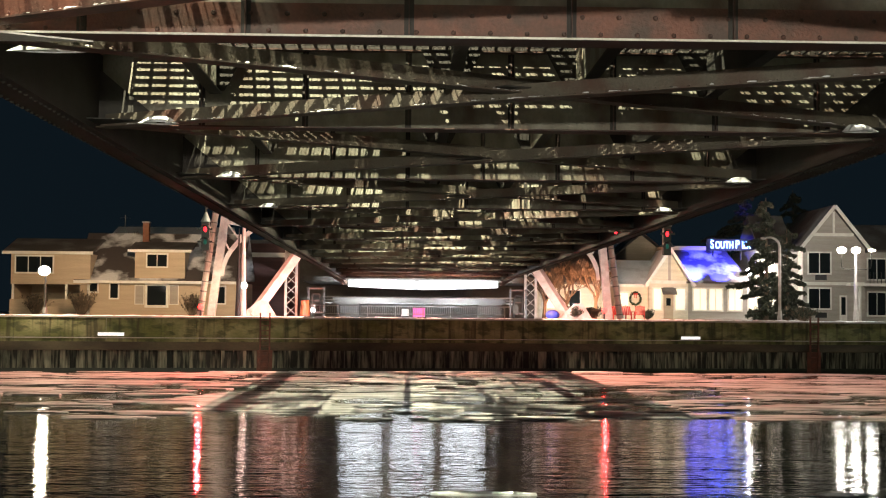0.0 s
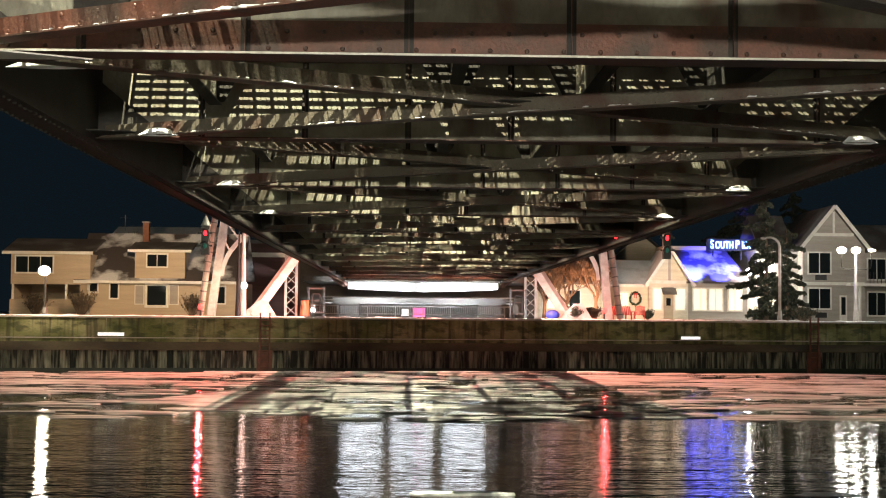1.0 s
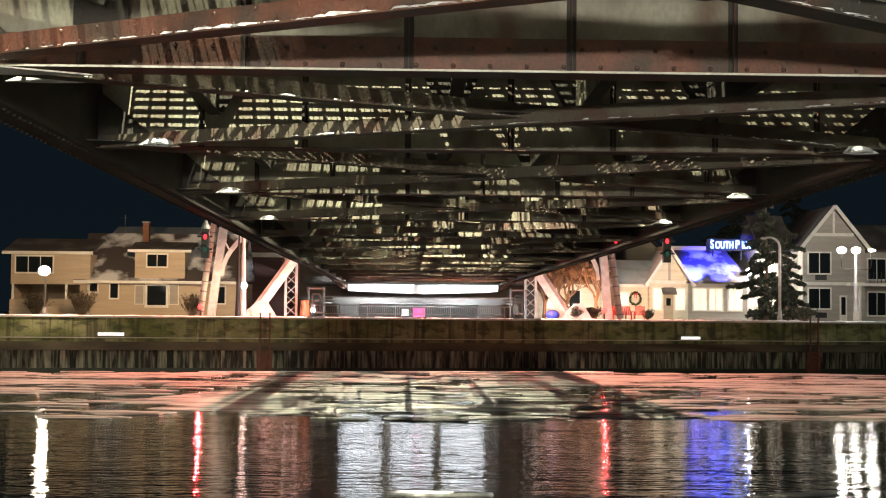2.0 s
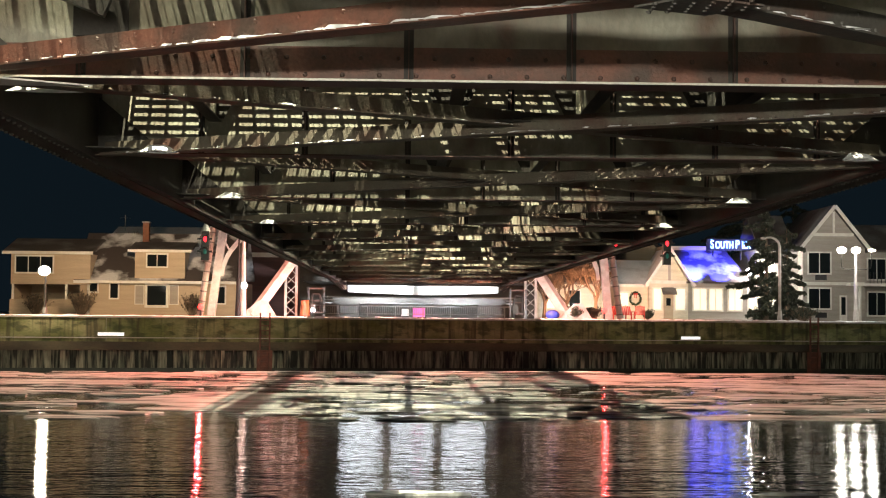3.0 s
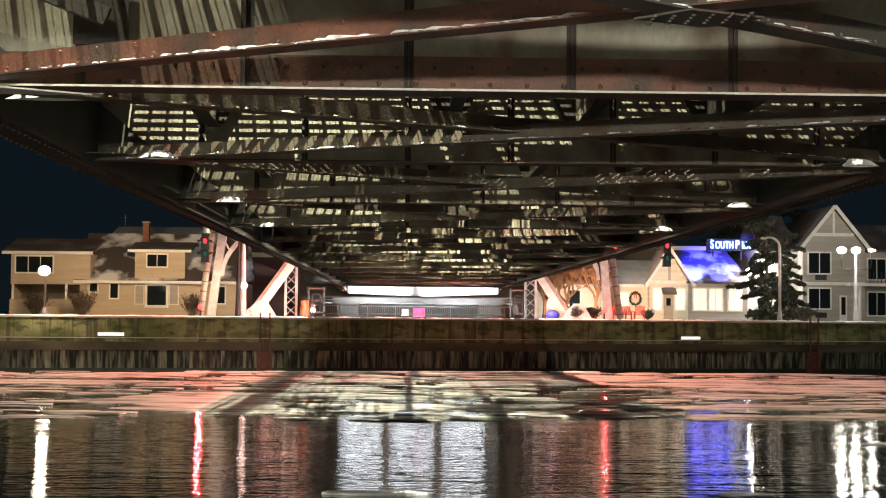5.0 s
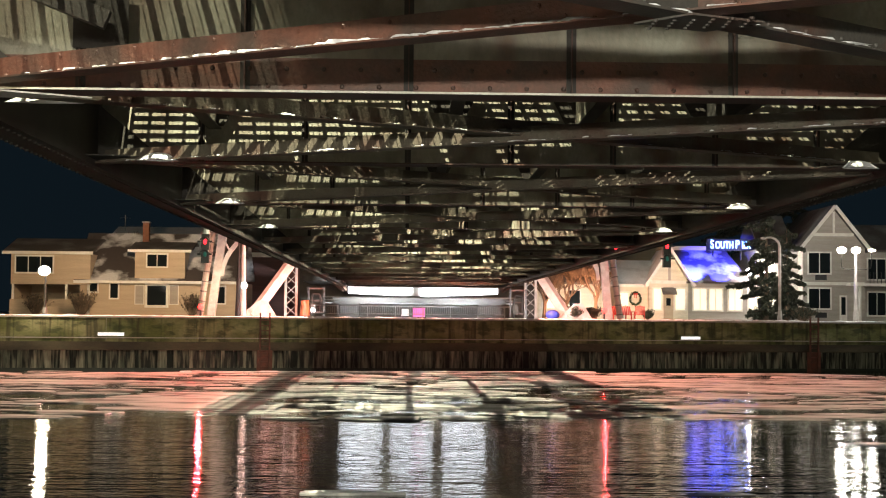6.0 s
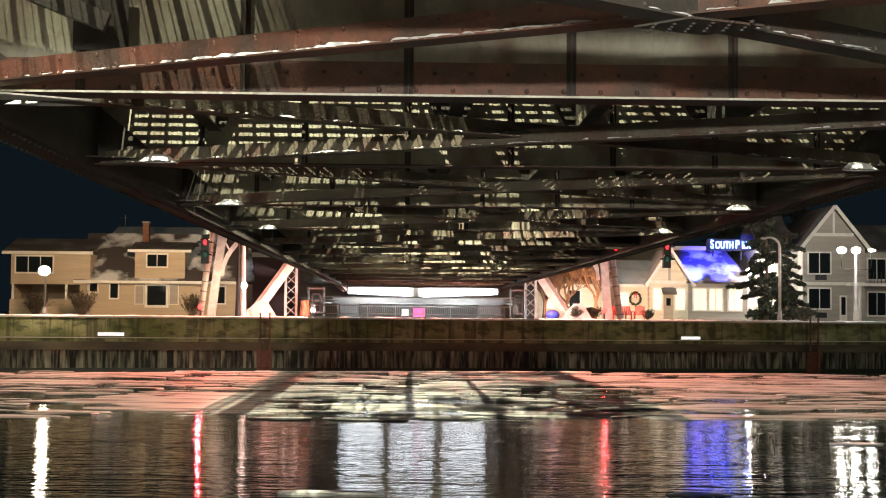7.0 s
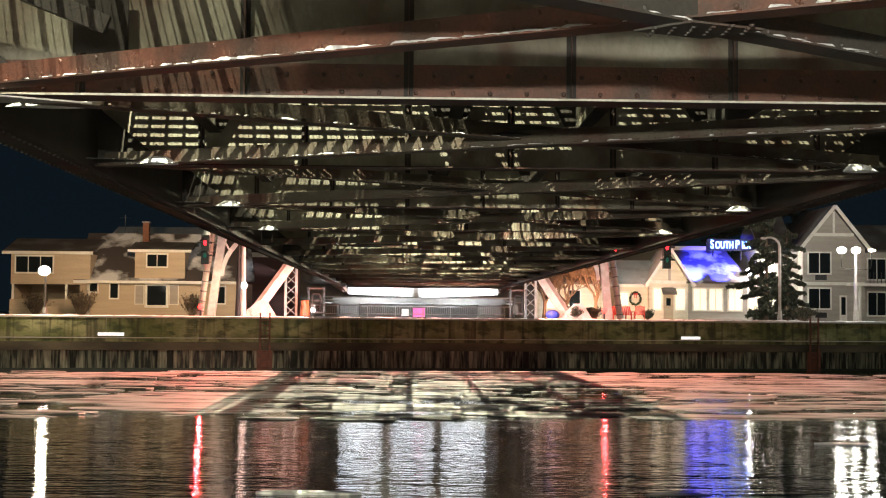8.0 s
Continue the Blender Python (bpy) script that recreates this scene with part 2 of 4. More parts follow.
def part(name, bm, material, parent, label="", smooth=False):
    ob = link(name, bm, material, smooth)
    ob.parent = parent
    if label:
        ob["label"] = label
    return ob


def thing(name, m, label, category, group="", kind=""):
    ob = new(name)
    ob.matrix_basis = m
    return tagged(ob, label, category, group, kind)


def box(x0, x1, y0, y1, z0, z1, bm=None):
    bm = bm or bmesh.new()
    v = [bm.verts.new((x, y, z)) for x in (x0, x1) for y in (y0, y1) for z in (z0, z1)]
    for f in ((0, 1, 3, 2), (4, 6, 7, 5), (0, 4, 5, 1), (2, 3, 7, 6), (0, 2, 6, 4), (1, 5, 7, 3)):
        bm.faces.new([v[i] for i in f])
    return bm


def beam(p, q, w, h, bm=None):
    """A square bar from p to q, w wide sideways and h high."""
    bm = bm or bmesh.new()
    p, q = Vector(p), Vector(q)
    d = (q - p).normalized()
    up = Vector((0, 0, 1)) if abs(d.z) < 0.95 else Vector((0, 1, 0))
    s = d.cross(up).normalized()
    u = s.cross(d)
    v = [bm.verts.new(c + s * a * w / 2 + u * b * h / 2) for c in (p, q) for a, b in ((-1, -1), (1, -1), (1, 1), (-1, 1))]
    for f in ((3, 2, 1, 0), (4, 5, 6, 7), (0, 1, 5, 4), (1, 2, 6, 5), (2, 3, 7, 6), (3, 0, 4, 7)):
        bm.faces.new([v[i] for i in f])
    return bm


def tube(points, r0, r1=None, seg=10, bm=None):
    """A round bar along points, tapering from r0 to r1."""
    bm = bm or bmesh.new()
    r1 = r0 if r1 is None else r1
    pts = [Vector(p) for p in points]
    rings = []
    for i, p in enumerate(pts):
        d = (pts[min(i + 1, len(pts) - 1)] - pts[max(i - 1, 0)]).normalized()
        a = d.cross(Vector((0, 1, 0)) if abs(d.y) < 0.9 else Vector((1, 0, 0))).normalized()
        b = d.cross(a)
        r = r0 + (r1 - r0) * i / (len(pts) - 1)
        rings.append([bm.verts.new(p + (a * math.cos(t) + b * math.sin(t)) * r) for t in (2 * math.pi * k / seg for k in range(seg))])
    for u, v in zip(rings, rings[1:]):
        for k in range(seg):
            bm.faces.new((u[k], u[(k + 1) % seg], v[(k + 1) % seg], v[k]))
    bm.faces.new(rings[0][::-1])
    bm.faces.new(rings[-1])
    return bm


def ball(c, r, bm=None, squash=1.0, u=12, v=8):
    bm = bm or bmesh.new()
    bmesh.ops.create_uvsphere(bm, u_segments=u, v_segments=v, radius=r, matrix=Matrix.Translation(c) @ Matrix.Diagonal((1, 1, squash, 1)))
    return bm


def stud(bm, c, n, r):
    """A rivet head: a low six-sided dome on the face with normal n."""
    a = n.orthogonal().normalized()
    b = n.cross(a)
    ring = [bm.verts.new(c + (a * math.cos(t) + b * math.sin(t)) * r) for t in (k * math.pi / 3 for k in range(6))]
    cap = [bm.verts.new(c + n * r * 0.7 + (a * math.cos(t) + b * math.sin(t)) * r * 0.55) for t in (k * math.pi / 3 for k in range(6))]
    for k in range(6):
        j = (k + 1) % 6
        bm.faces.new((ring[k], ring[j], cap[j], cap[k]))
    bm.faces.new(cap)


def mound(bm, c, rx, ry, h, rnd):
    """A low uneven heap."""
    top = bm.verts.new((c[0], c[1], c[2] + h))
    r0 = [bm.verts.new((c[0] + rx * math.cos(t) * (0.8 + 0.4 * rnd.random()), c[1] + ry * math.sin(t), c[2] - 0.01)) for t in (k * math.pi / 4 for k in range(8))]
    r1 = [bm.verts.new((c[0] + 0.6 * rx * math.cos(t), c[1] + 0.6 * ry * math.sin(t), c[2] + h * (0.6 + 0.3 * rnd.random()))) for t in (k * math.pi / 4 for k in range(8))]
    for k in range(8):
        j = (k + 1) % 8
        bm.faces.new((r0[k], r0[j], r1[j], r1[k]))
        bm.faces.new((r1[k], r1[j], top))


def prism(outline, y0, y1, bm=None):
    """A solid with the (x, z) outline between y0 and y1."""
    bm = bm or bmesh.new()
    a = [bm.verts.new((x, y0, z)) for x, z in outline]
    b = [bm.verts.new((x, y1, z)) for x, z in outline]
    bm.faces.new(a)
    bm.faces.new(b[::-1])
    for i in range(len(a)):
        j = (i + 1) % len(a)
        bm.faces.new((a[j], a[i], b[i], b[j]))
    bmesh.ops.recalc_face_normals(bm, faces=bm.faces)
    return bm


def slab(corners, thick, bm=None):
    """A sheet through four corners, with thickness downwards."""
    bm = bm or bmesh.new()
    top = [bm.verts.new(c) for c in corners]
    low = [bm.verts.new((c[0], c[1], c[2] - thick)) for c in corners]
    bm.faces.new(top)
    bm.faces.new(low[::-1])
    for i in range(len(top)):
        j = (i + 1) % len(top)
        bm.faces.new((top[j], top[i], low[i], low[j]))
    bmesh.ops.recalc_face_normals(bm, faces=bm.faces)
    return bm


# ---- water, canal wall, ground ----
WALL_ANGLE = 10.67
WALL = pose(0, 96.5, 0, 0, 0, WALL_ANGLE)       # x along the far canal wall, y inland


bm = bmesh.new()
bmesh.ops.create_grid(bm, x_segments=1, y_segments=1, size=1500)
water_sheet = tagged(link("water", bm, WATER), "dark rippled canal water with light streaks", "water", kind="structure")

GROUND_Z = 3.48
bm = box(-900, 900, 0.9, 2500, -0.5, GROUND_Z)
g = link("ground", bm, GROUND)
g.matrix_basis = WALL
tagged(g, "snow-patched flat ground behind the canal wall", "ground", kind="structure")

canal_wall = tagged(new("canal_wall"), "mossy concrete canal wall over stained sheet piles", "wall", kind="structure")
canal_wall.matrix_basis = WALL
x = -120.0
rnd = random.Random(4)
while x < 140:
    w = 5.6
    part("concrete_panel", box(x + 0.012, x + w - 0.012, -0.02 * rnd.random(), 0.9, 1.40, 3.36), CONCRETE, canal_wall)
    x += w
part("ledge", box(-120, 140, -0.06, -0.021, 2.08, 2.13), PALECONCRETE, canal_wall)
part("coping", box(-120, 140, -0.10, 0.95, 3.363, 3.47), PALECONCRETE, canal_wall, "snow-dusted concrete coping")
part("wale", box(-120, 140, -0.09, 0.09, 1.32, 1.86), WALE, canal_wall, "rust-stained wale over the piles")
part("waterline", box(-120, 140, 0.05, 0.095, -0.8, 0.20), ALGAE, canal_wall, "dark wet algae along the waterline")
bm = bmesh.new()
for k in range(260):
    u0, u1 = -120 + k, -119.4 + k
    box(u0, u1, 0.10, 0.9, -1, 1.395, bm)
    box(u1 + 0.003, u1 + 0.397, 0.32, 0.9, -1, 1.395, bm)
tagged(part("sheet_piles", bm, PILE, canal_wall, "streaked steel sheet piles"), kind="stuff")
bm = bmesh.new()
for k in range(330):
    u = -110 + k * 0.75 + rnd.random() * 0.3
    mound(bm, (u, 0.3 + rnd.random() * 0.5, 3.47), 0.35 + 0.4 * rnd.random(), 0.28, 0.03 + 0.07 * rnd.random() ** 2, rnd)
tagged(part("snow_ridge", bm, SNOW, canal_wall, "thin snow on the coping", True), kind="stuff")


def wall_ladder(u):
    t = thing("wall_ladder", WALL @ Matrix.Translation((u, 0, 0)), "rusty red steel ladder on the canal wall", "ladder", "ladders on the canal wall")
    for s in (-0.30, 0.30):
        part("rail", box(s - 0.05, s + 0.05, -0.22, -0.12, 0.1, 3.75), LADDERRED, t)
    for k in range(10):
        part("rung", tube([(-0.29, -0.17, 0.3 + 0.33 * k), (0.29, -0.17, 0.3 + 0.33 * k)], 0.025, seg=6), LADDERRED, t)
    part("fender_plate", box(-0.5, 0.5, -0.115, -0.03, 0.0, 1.35), LADDERRED, t, "worn fender timber below the ladder")


wall_ladder(-9.25)
wall_ladder(28.9)
for u, w, z in ((-18.9, 1.6, 2.33), (19.8, 1.35, 2.28)):
    t = thing("wall_light", WALL @ Matrix.Translation((u, -0.03, z)), "slim white lit marker strip on the canal wall", "light", "marker strips")
    part("strip", box(-w / 2, w / 2, -0.07, 0.0, -0.09, 0.09), WHITEGLOW, t)
    part("backing", box(-w / 2 - 0.04, w / 2 + 0.04, 0.003, 0.03, -0.13, 0.13), GALV, t)

# the near pier, under and behind the camera
tagged(link("near_pier", box(-60, 60, -30, 2.0, -1, 1.9), PALECONCRETE), "concrete pier on the near side of the canal", "pier", kind="structure")


# ---- lift span ----
SX, HALF = 1.25, 6.15                      # middle line and half width
Z0 = 5.83                                  # underside of the floor beams, lowered
DECK = 7.05
BEAMS = [-2.35 + 7.9 * k for k in range(15)]
END = 110.0
GX0, GX1 = -3.95, 6.95                     # edges of the open grating
span = thing("lift_span", pose(0, 0, 0), "riveted steel lift span with open grating deck", "bridge")


def rivet_row(bm, x0, x1, y, zs, step):
    xr, k = x0, 0
    while xr < x1:
        stud(bm, Vector((xr, y + 0.01, zs[k % len(zs)])), Vector((0, -1, 0)), 0.026)
        xr += step
        k += 1


def floor_beam(y, low, high, rivets):
    x0, x1 = SX - HALF + 0.45, SX + HALF - 0.45
    fb = part("floor_beam", box(x0, x1, -0.012, 0.012, low + 0.02, high - 0.08), STEEL, span)
    fb.location.y = y
    part("flange", box(x0, x1, -0.20, 0.20, low, low + 0.018), RUST, fb, "rusted bottom flange plate")
    part("flange", box(x0, x1, -0.16, 0.16, high - 0.08, high - 0.055), RUST, fb, "rusted top flange plate")
    angle = RUSTRED if y < 14 else STEEL
    part("flange_angle", box(x0, x1, -0.030, -0.013, low + 0.019, low + (0.34 if y < 14 else 0.30)), angle, fb)
    part("flange_angle", box(x0, x1, 0.013, 0.030, low + 0.019, low + (0.34 if y < 14 else 0.30)), angle, fb)
    if rivets:
        # Pale strip paints the light that catches the flange's front edge.
        part("lit_lip", box(x0, x1, -0.212, -0.201, low - 0.004, low + 0.016), PALELIP, fb, "pale strip painted as the light along the flange edge")
    for k in range(7):
        xs = 1.5 * (k - 2)
        part("stiffener", box(xs - 0.045, xs + 0.045, -0.042, -0.031, low + 0.025, high - 0.09), DARKSTEEL, fb)
        part("stiffener", box(xs - 0.006, xs + 0.006, -0.11, -0.043, low + 0.025, high - 0.09), RUST, fb)
    if rivets:
        bm = bmesh.new()
        rivet_row(bm, x0 + 0.1, x1, -0.038, (low + 0.08, low + 0.24), 0.17)
        tagged(part("rivets", bm, RUST, fb), kind="stuff")
    return fb


for k, y in enumerate(BEAMS):
    floor_beam(y, Z0 - 0.17 if k < 3 else Z0, DECK, k == 2)


def lateral(p, q, drop, near=0.0):
    """A bracing member: an upright plate over a flat flange."""
    a, b = Vector((p[0], p[1], Z0 + drop)), Vector((q[0], q[1], Z0 + drop + near))
    up = Vector((0, 0, 1))
    bm = beam(a, b, 0.24, 0.016)
    beam(a + up * 0.098, b + up * 0.098, 0.018, 0.18, bm)
    d = b - a
    n = int(d.length / 0.2)
    for i in range(n):
        c = a + up * 0.014 + d * ((i + 0.5) / n) + Vector((0, -0.07, 0))
        stud(bm, c, Vector((0, 0, 1)), 0.024)
        if p[1] < 14:
            side = d.cross(up).normalized()
            side = side if side.y < 0 else -side
            stud(bm, a + d * ((i + 0.5) / n) + up * (0.06 if i % 2 else 0.15) + side * 0.009, side, 0.022)
    return part("lateral_brace", bm, (RUSTRED if p[0] < 0 else GREYBRACE) if p[1] < 14 else BRACE, span, "rust-flecked diagonal bracing strut")


for y0, y1 in zip(BEAMS[1:], BEAMS[2:]):
    a, b = SX - HALF + 0.5, SX + HALF - 0.5
    low = -0.23 if y1 < 14 else 0.03
    mid, gx = (y0 + y1) / 2, SX
    if y1 < 14:
        gx = 1.9
        lateral((a, y1 - 0.25), (b, 6.55), low + 0.05)
        lateral((b, y1 - 0.25), (a, 4.85), low)
    else:
        near = -0.16 if y0 < 14 else 0.0
        lateral((a, y1 - 0.25), (b, y0 + 0.25), low - 0.07, near)
        lateral((b, y1 - 0.25), (a, y0 + 0.25), low + 0.02, near)
    bm = slab([(gx - 0.42, mid + 0.05, Z0 + low - 0.010), (gx - 0.1, mid - 0.28, Z0 + low - 0.010), (gx + 0.42, mid - 0.05, Z0 + low - 0.010), (gx + 0.1, mid + 0.28, Z0 + low - 0.010)], 0.014)
    if y1 < 14:
        for k in range(24):
            stud(bm, Vector((gx - 0.30 + 0.12 * (k % 6), mid - 0.04 + 0.09 * (k // 6 - 1) - 0.025 * (k % 6 - 2), Z0 + low - 0.018)), Vector((0, 0, -1)), 0.022)
    part("gusset_plate", bm, GREYBRACE if y1 < 14 else DARKSTEEL, span)
    for c in (a, b):
        s = 1 if c == a else -1
        z = Z0 + low - 0.010
        # The left near gusset is paler: its lit look is put into the colour.
        pale = y1 < 14 and s > 0
        part("gusset_plate", slab([(c - 0.1 * s, y1 - 0.22, z), (c + (1.55 if pale else 1.0) * s, y1 - 0.22, z), (c + 0.5 * s, y1 - 0.8, z), (c - 0.1 * s, y1 - 0.9, z)], 0.015), SILVER if pale else DARKSTEEL, span, "pale gusset plate, coloured as if lit" if pale else "")
bm = bmesh.new()
rs = random.Random(31)
a, b = SX - HALF + 0.5, SX + HALF - 0.5
for p, q, low, near in (((a, 13.2), (b, 6.55), -0.18, 0.0), ((b, 13.2), (a, 4.85), -0.23, 0.0), ((a, 21.1), (b, 13.7), -0.04, -0.16), ((b, 21.1), (a, 13.7), 0.05, -0.16)):
    t = 0.04
    while t < 0.96:
        mound(bm, (p[0] + (q[0] - p[0]) * t, p[1] + (q[1] - p[1]) * t - 0.07, Z0 + low + near * t + 0.010), 0.03 + 0.12 * rs.random() ** 3, 0.03, 0.008 + 0.02 * rs.random() ** 2, rs)
        t += 0.004 + 0.05 * rs.random() ** 3
# white lumps set thicker along the middle of the near braces
for p, q, low, t0, t1, n in (((a, 13.2), (b, 6.55), -0.18, 0.16, 0.50, 34), ((b, 13.2), (a, 4.85), -0.23, 0.10, 0.42, 20), ((a, 13.2), (b, 6.55), -0.18, 0.53, 0.66, 9)):
    for k in range(n):
        t = t0 + (t1 - t0) * (k + 0.8 * rs.random()) / n
        mound(bm, (p[0] + (q[0] - p[0]) * t, p[1] + (q[1] - p[1]) * t - 0.065, Z0 + low + 0.010), 0.08 + 0.16 * rs.random() ** 2, 0.04, 0.010 + 0.026 * rs.random() ** 2, rs)
# heaps of snow on the end gussets, and a white bank behind the near beam
for y in BEAMS[3:6]:
    for x in (-3.45, 6.3):
        mound(bm, (x + 0.1 * rs.random(), y - 1.1, Z0 - 0.07), 0.25, 0.14, 0.10, rs)
mound(bm, (-3.57, 14.6, Z0 - 0.09), 0.38, 0.10, 0.10, rs)
tagged(part("brace_white_lumps", bm, SNOW, span, "white lumps along the bracing and snow heaps on the gussets"), kind="stuff")
for s in (-1, 1):
    c = SX + s * (HALF - 0.22)
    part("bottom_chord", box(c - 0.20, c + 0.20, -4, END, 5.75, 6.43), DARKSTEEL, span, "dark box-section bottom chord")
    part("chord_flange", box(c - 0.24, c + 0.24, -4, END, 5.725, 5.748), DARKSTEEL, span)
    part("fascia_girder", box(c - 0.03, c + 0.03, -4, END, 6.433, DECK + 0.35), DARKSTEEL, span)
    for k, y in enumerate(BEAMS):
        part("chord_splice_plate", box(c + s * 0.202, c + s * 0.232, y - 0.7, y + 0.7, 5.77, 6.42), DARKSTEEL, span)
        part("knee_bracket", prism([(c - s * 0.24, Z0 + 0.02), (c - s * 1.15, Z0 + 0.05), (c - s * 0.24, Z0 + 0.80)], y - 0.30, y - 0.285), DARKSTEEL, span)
    bm = bmesh.new()
    y = -3.5
    while y < END:
        stud(bm, Vector((c + s * 0.20, y, 5.725)), Vector((0, 0, -1)), 0.035)
        stud(bm, Vector((c - s * 0.12, y + 0.12, 5.725)), Vector((0, 0, -1)), 0.03)
        y += 0.24
    tagged(part("chord_rivets", bm, DARKSTEEL, span), kind="stuff")
part("sway_brace", beam((-4.6, 13.05, 7.02), (-2.72, 13.2, 6.28), 0.12, 0.17), GREYBRACE, span)
part("sway_gusset", box(-3.05, -2.55, 13.30, 13.32, 6.05, 6.75), DARKSTEEL, span)
part("marker_lens", ball((6.86, 48.0, 5.90), 0.05), SIGNALRED, span, "small red marker light")
STRINGERS = (-2.78, 0.62, 2.44, 4.35)
for y0, y1 in zip(BEAMS[2:], BEAMS[3:] + [END - 0.3]):
    for xs in STRINGERS:
        # The right-hand stringer's darker steel stands in for shade on its web.
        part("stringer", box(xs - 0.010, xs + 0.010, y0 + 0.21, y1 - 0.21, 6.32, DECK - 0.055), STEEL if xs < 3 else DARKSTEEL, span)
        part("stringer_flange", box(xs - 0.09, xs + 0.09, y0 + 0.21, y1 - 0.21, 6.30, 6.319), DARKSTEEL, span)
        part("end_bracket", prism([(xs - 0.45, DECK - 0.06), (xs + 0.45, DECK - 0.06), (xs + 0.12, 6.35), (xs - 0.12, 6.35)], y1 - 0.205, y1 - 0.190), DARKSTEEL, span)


def grating(y0, y1, x0, x1, z, pitch, thick, deep=0.02):
    bm = bmesh.new()
    n = round((x1 - x0) / 0.235)
    for k in range(n + 1):
        xs = x0 + k * (x1 - x0) / n
        box(xs - 0.023, xs + 0.023, y0, y1, z - 0.055, z + 0.02, bm)
        for o in (0.078, 0.157):
            box(xs + o - 0.003, xs + o + 0.003, y0, y1, z + 0.006, z + 0.02, bm)
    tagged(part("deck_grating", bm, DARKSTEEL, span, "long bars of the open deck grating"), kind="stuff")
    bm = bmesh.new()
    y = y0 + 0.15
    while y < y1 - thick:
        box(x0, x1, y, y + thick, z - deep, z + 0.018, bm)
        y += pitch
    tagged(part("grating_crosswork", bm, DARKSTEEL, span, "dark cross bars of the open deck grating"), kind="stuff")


grating(13.7, 20.2, GX0, GX1, DECK, 0.137, 0.055)
grating(20.24, 21.2, GX0, GX1, DECK, 0.085, 0.026)
grating(21.25, 31.0, GX0, 6.15, DECK, 0.085, 0.028)
grating(31.05, 62.0, GX0, 6.15, DECK, 0.14, 0.03, 0.025)
grating(62.05, END - 0.3, GX0, 6.15, DECK, 0.16, 0.03, 0.075)
# Added solid strips beside the grating; they keep lamp light off the chords.
part("kerb_light_block", box(SX - HALF + 0.24, GX0 - 0.05, -4, END - 0.3, DECK - 0.02, DECK + 0.02), STEEL, span)
part("kerb_light_block", box(6.2, SX + HALF - 0.245, 21.25, END - 0.3, DECK - 0.015, DECK + 0.025), STEEL, span)
part("kerb_light_block", box(GX1 + 0.05, SX + HALF - 0.24, -4, END - 0.3, DECK - 0.02, DECK + 0.02), STEEL, span)
# Unseen snow-coloured heaps on the deck, added to make the light below patchy.
bm = bmesh.new()
rs = random.Random(17)
for k in range(560):
    y = 14 + 52 * rs.random()
    if y < 21.9:
        continue
    x = GX0 + 1.4 + (GX1 - GX0 - 2.6) * rs.random()
    w, ln = 0.12 + 0.5 * rs.random() ** 2, 0.3 + 1.2 * rs.random()
    if y - ln < 21.4 and y + ln > 20.3:
        continue
    mound(bm, (x, y, DECK + 0.025), w, ln, 0.05, rs)
for k in range(170):
    mound(bm, (GX0 + 0.3 + (GX1 - GX0 - 0.6) * rs.random(), 67 + 40 * rs.random(), DECK + 0.025), 0.2 + 0.6 * rs.random() ** 2, 0.3 + 0.8 * rs.random(), 0.05, rs)
# added heaps over the right-hand lane of the first bay, shading its braces
for k in range(190):
    mound(bm, (0.7 + 4.2 * rs.random(), 14.2 + 5.6 * rs.random(), DECK + 0.025), 0.25 + 0.25 * rs.random(), 0.4 + 0.4 * rs.random(), 0.05, rs)
# an added strip in front of the third floor beam, shading its lower web
for k in range(70):
    x = GX0 + 0.2 + (GX1 - GX0 - 0.3) * k / 70
    if rs.random() < 0.86:
        mound(bm, (x, 20.42 + 0.06 * rs.random(), DECK + 0.025), 0.13, 0.23, 0.05, rs)
tagged(part("deck_light_heaps", bm, SNOW, span, "unseen heaps added on the deck to break up the lamplight"), kind="stuff")
grating(-4.0, 13.43, GX0, -0.6, DECK, 1.5, 0.03)
# Added out of view so lamp stripes reach only the left of the near web.
part("deck_light_block", box(-0.55, GX1, -4.0, 13.43, DECK - 0.02, DECK + 0.03), STEEL, span, "unseen solid plate added to keep light off the right near web")
# pale end beam of the span, over the far pier, its lower edge sagging in the middle
out = [(SX - 5.6, 5.70), (SX - 5.6, 5.22), (SX - 2.5, 5.10), (SX, 5.02), (SX + 2.5, 5.10), (SX + 5.6, 5.22), (SX + 5.6, 5.70)]
part("end_beam", prism(out, END - 0.2, END + 0.2), ENDPAINT, span, "pale floodlit end beam")


for s in (-1, 1):
    p, q = (SX + s * 7.6, 107.6, 7.7), (SX + s * 5.75, 109.4, 5.45)
    part("end_strut", beam(p, q, 0.22, 0.22), RUST, span, "brown diagonal end strut")
    part("end_strut", beam((p[0], p[1], p[2] - 1.0), (q[0] + s * 0.2, q[1], q[2] - 0.05), 0.16, 0.16), RUST, span, "brown diagonal end strut")
    for k in range(4):
        t = 0.1 + 0.22 * k
        a = Vector(p).lerp(Vector(q), t)
        part("strut_lacing", beam(a, (a[0] + 0.05, a[1], a[2] - 0.9 * (1 - t)), 0.07, 0.07), RUST, span)
    part("end_outrigger", beam((SX + s * 5.9, 107.6, 7.7), (SX + s * 7.7, 107.6, 7.7), 0.2, 0.25), DARKSTEEL, span)


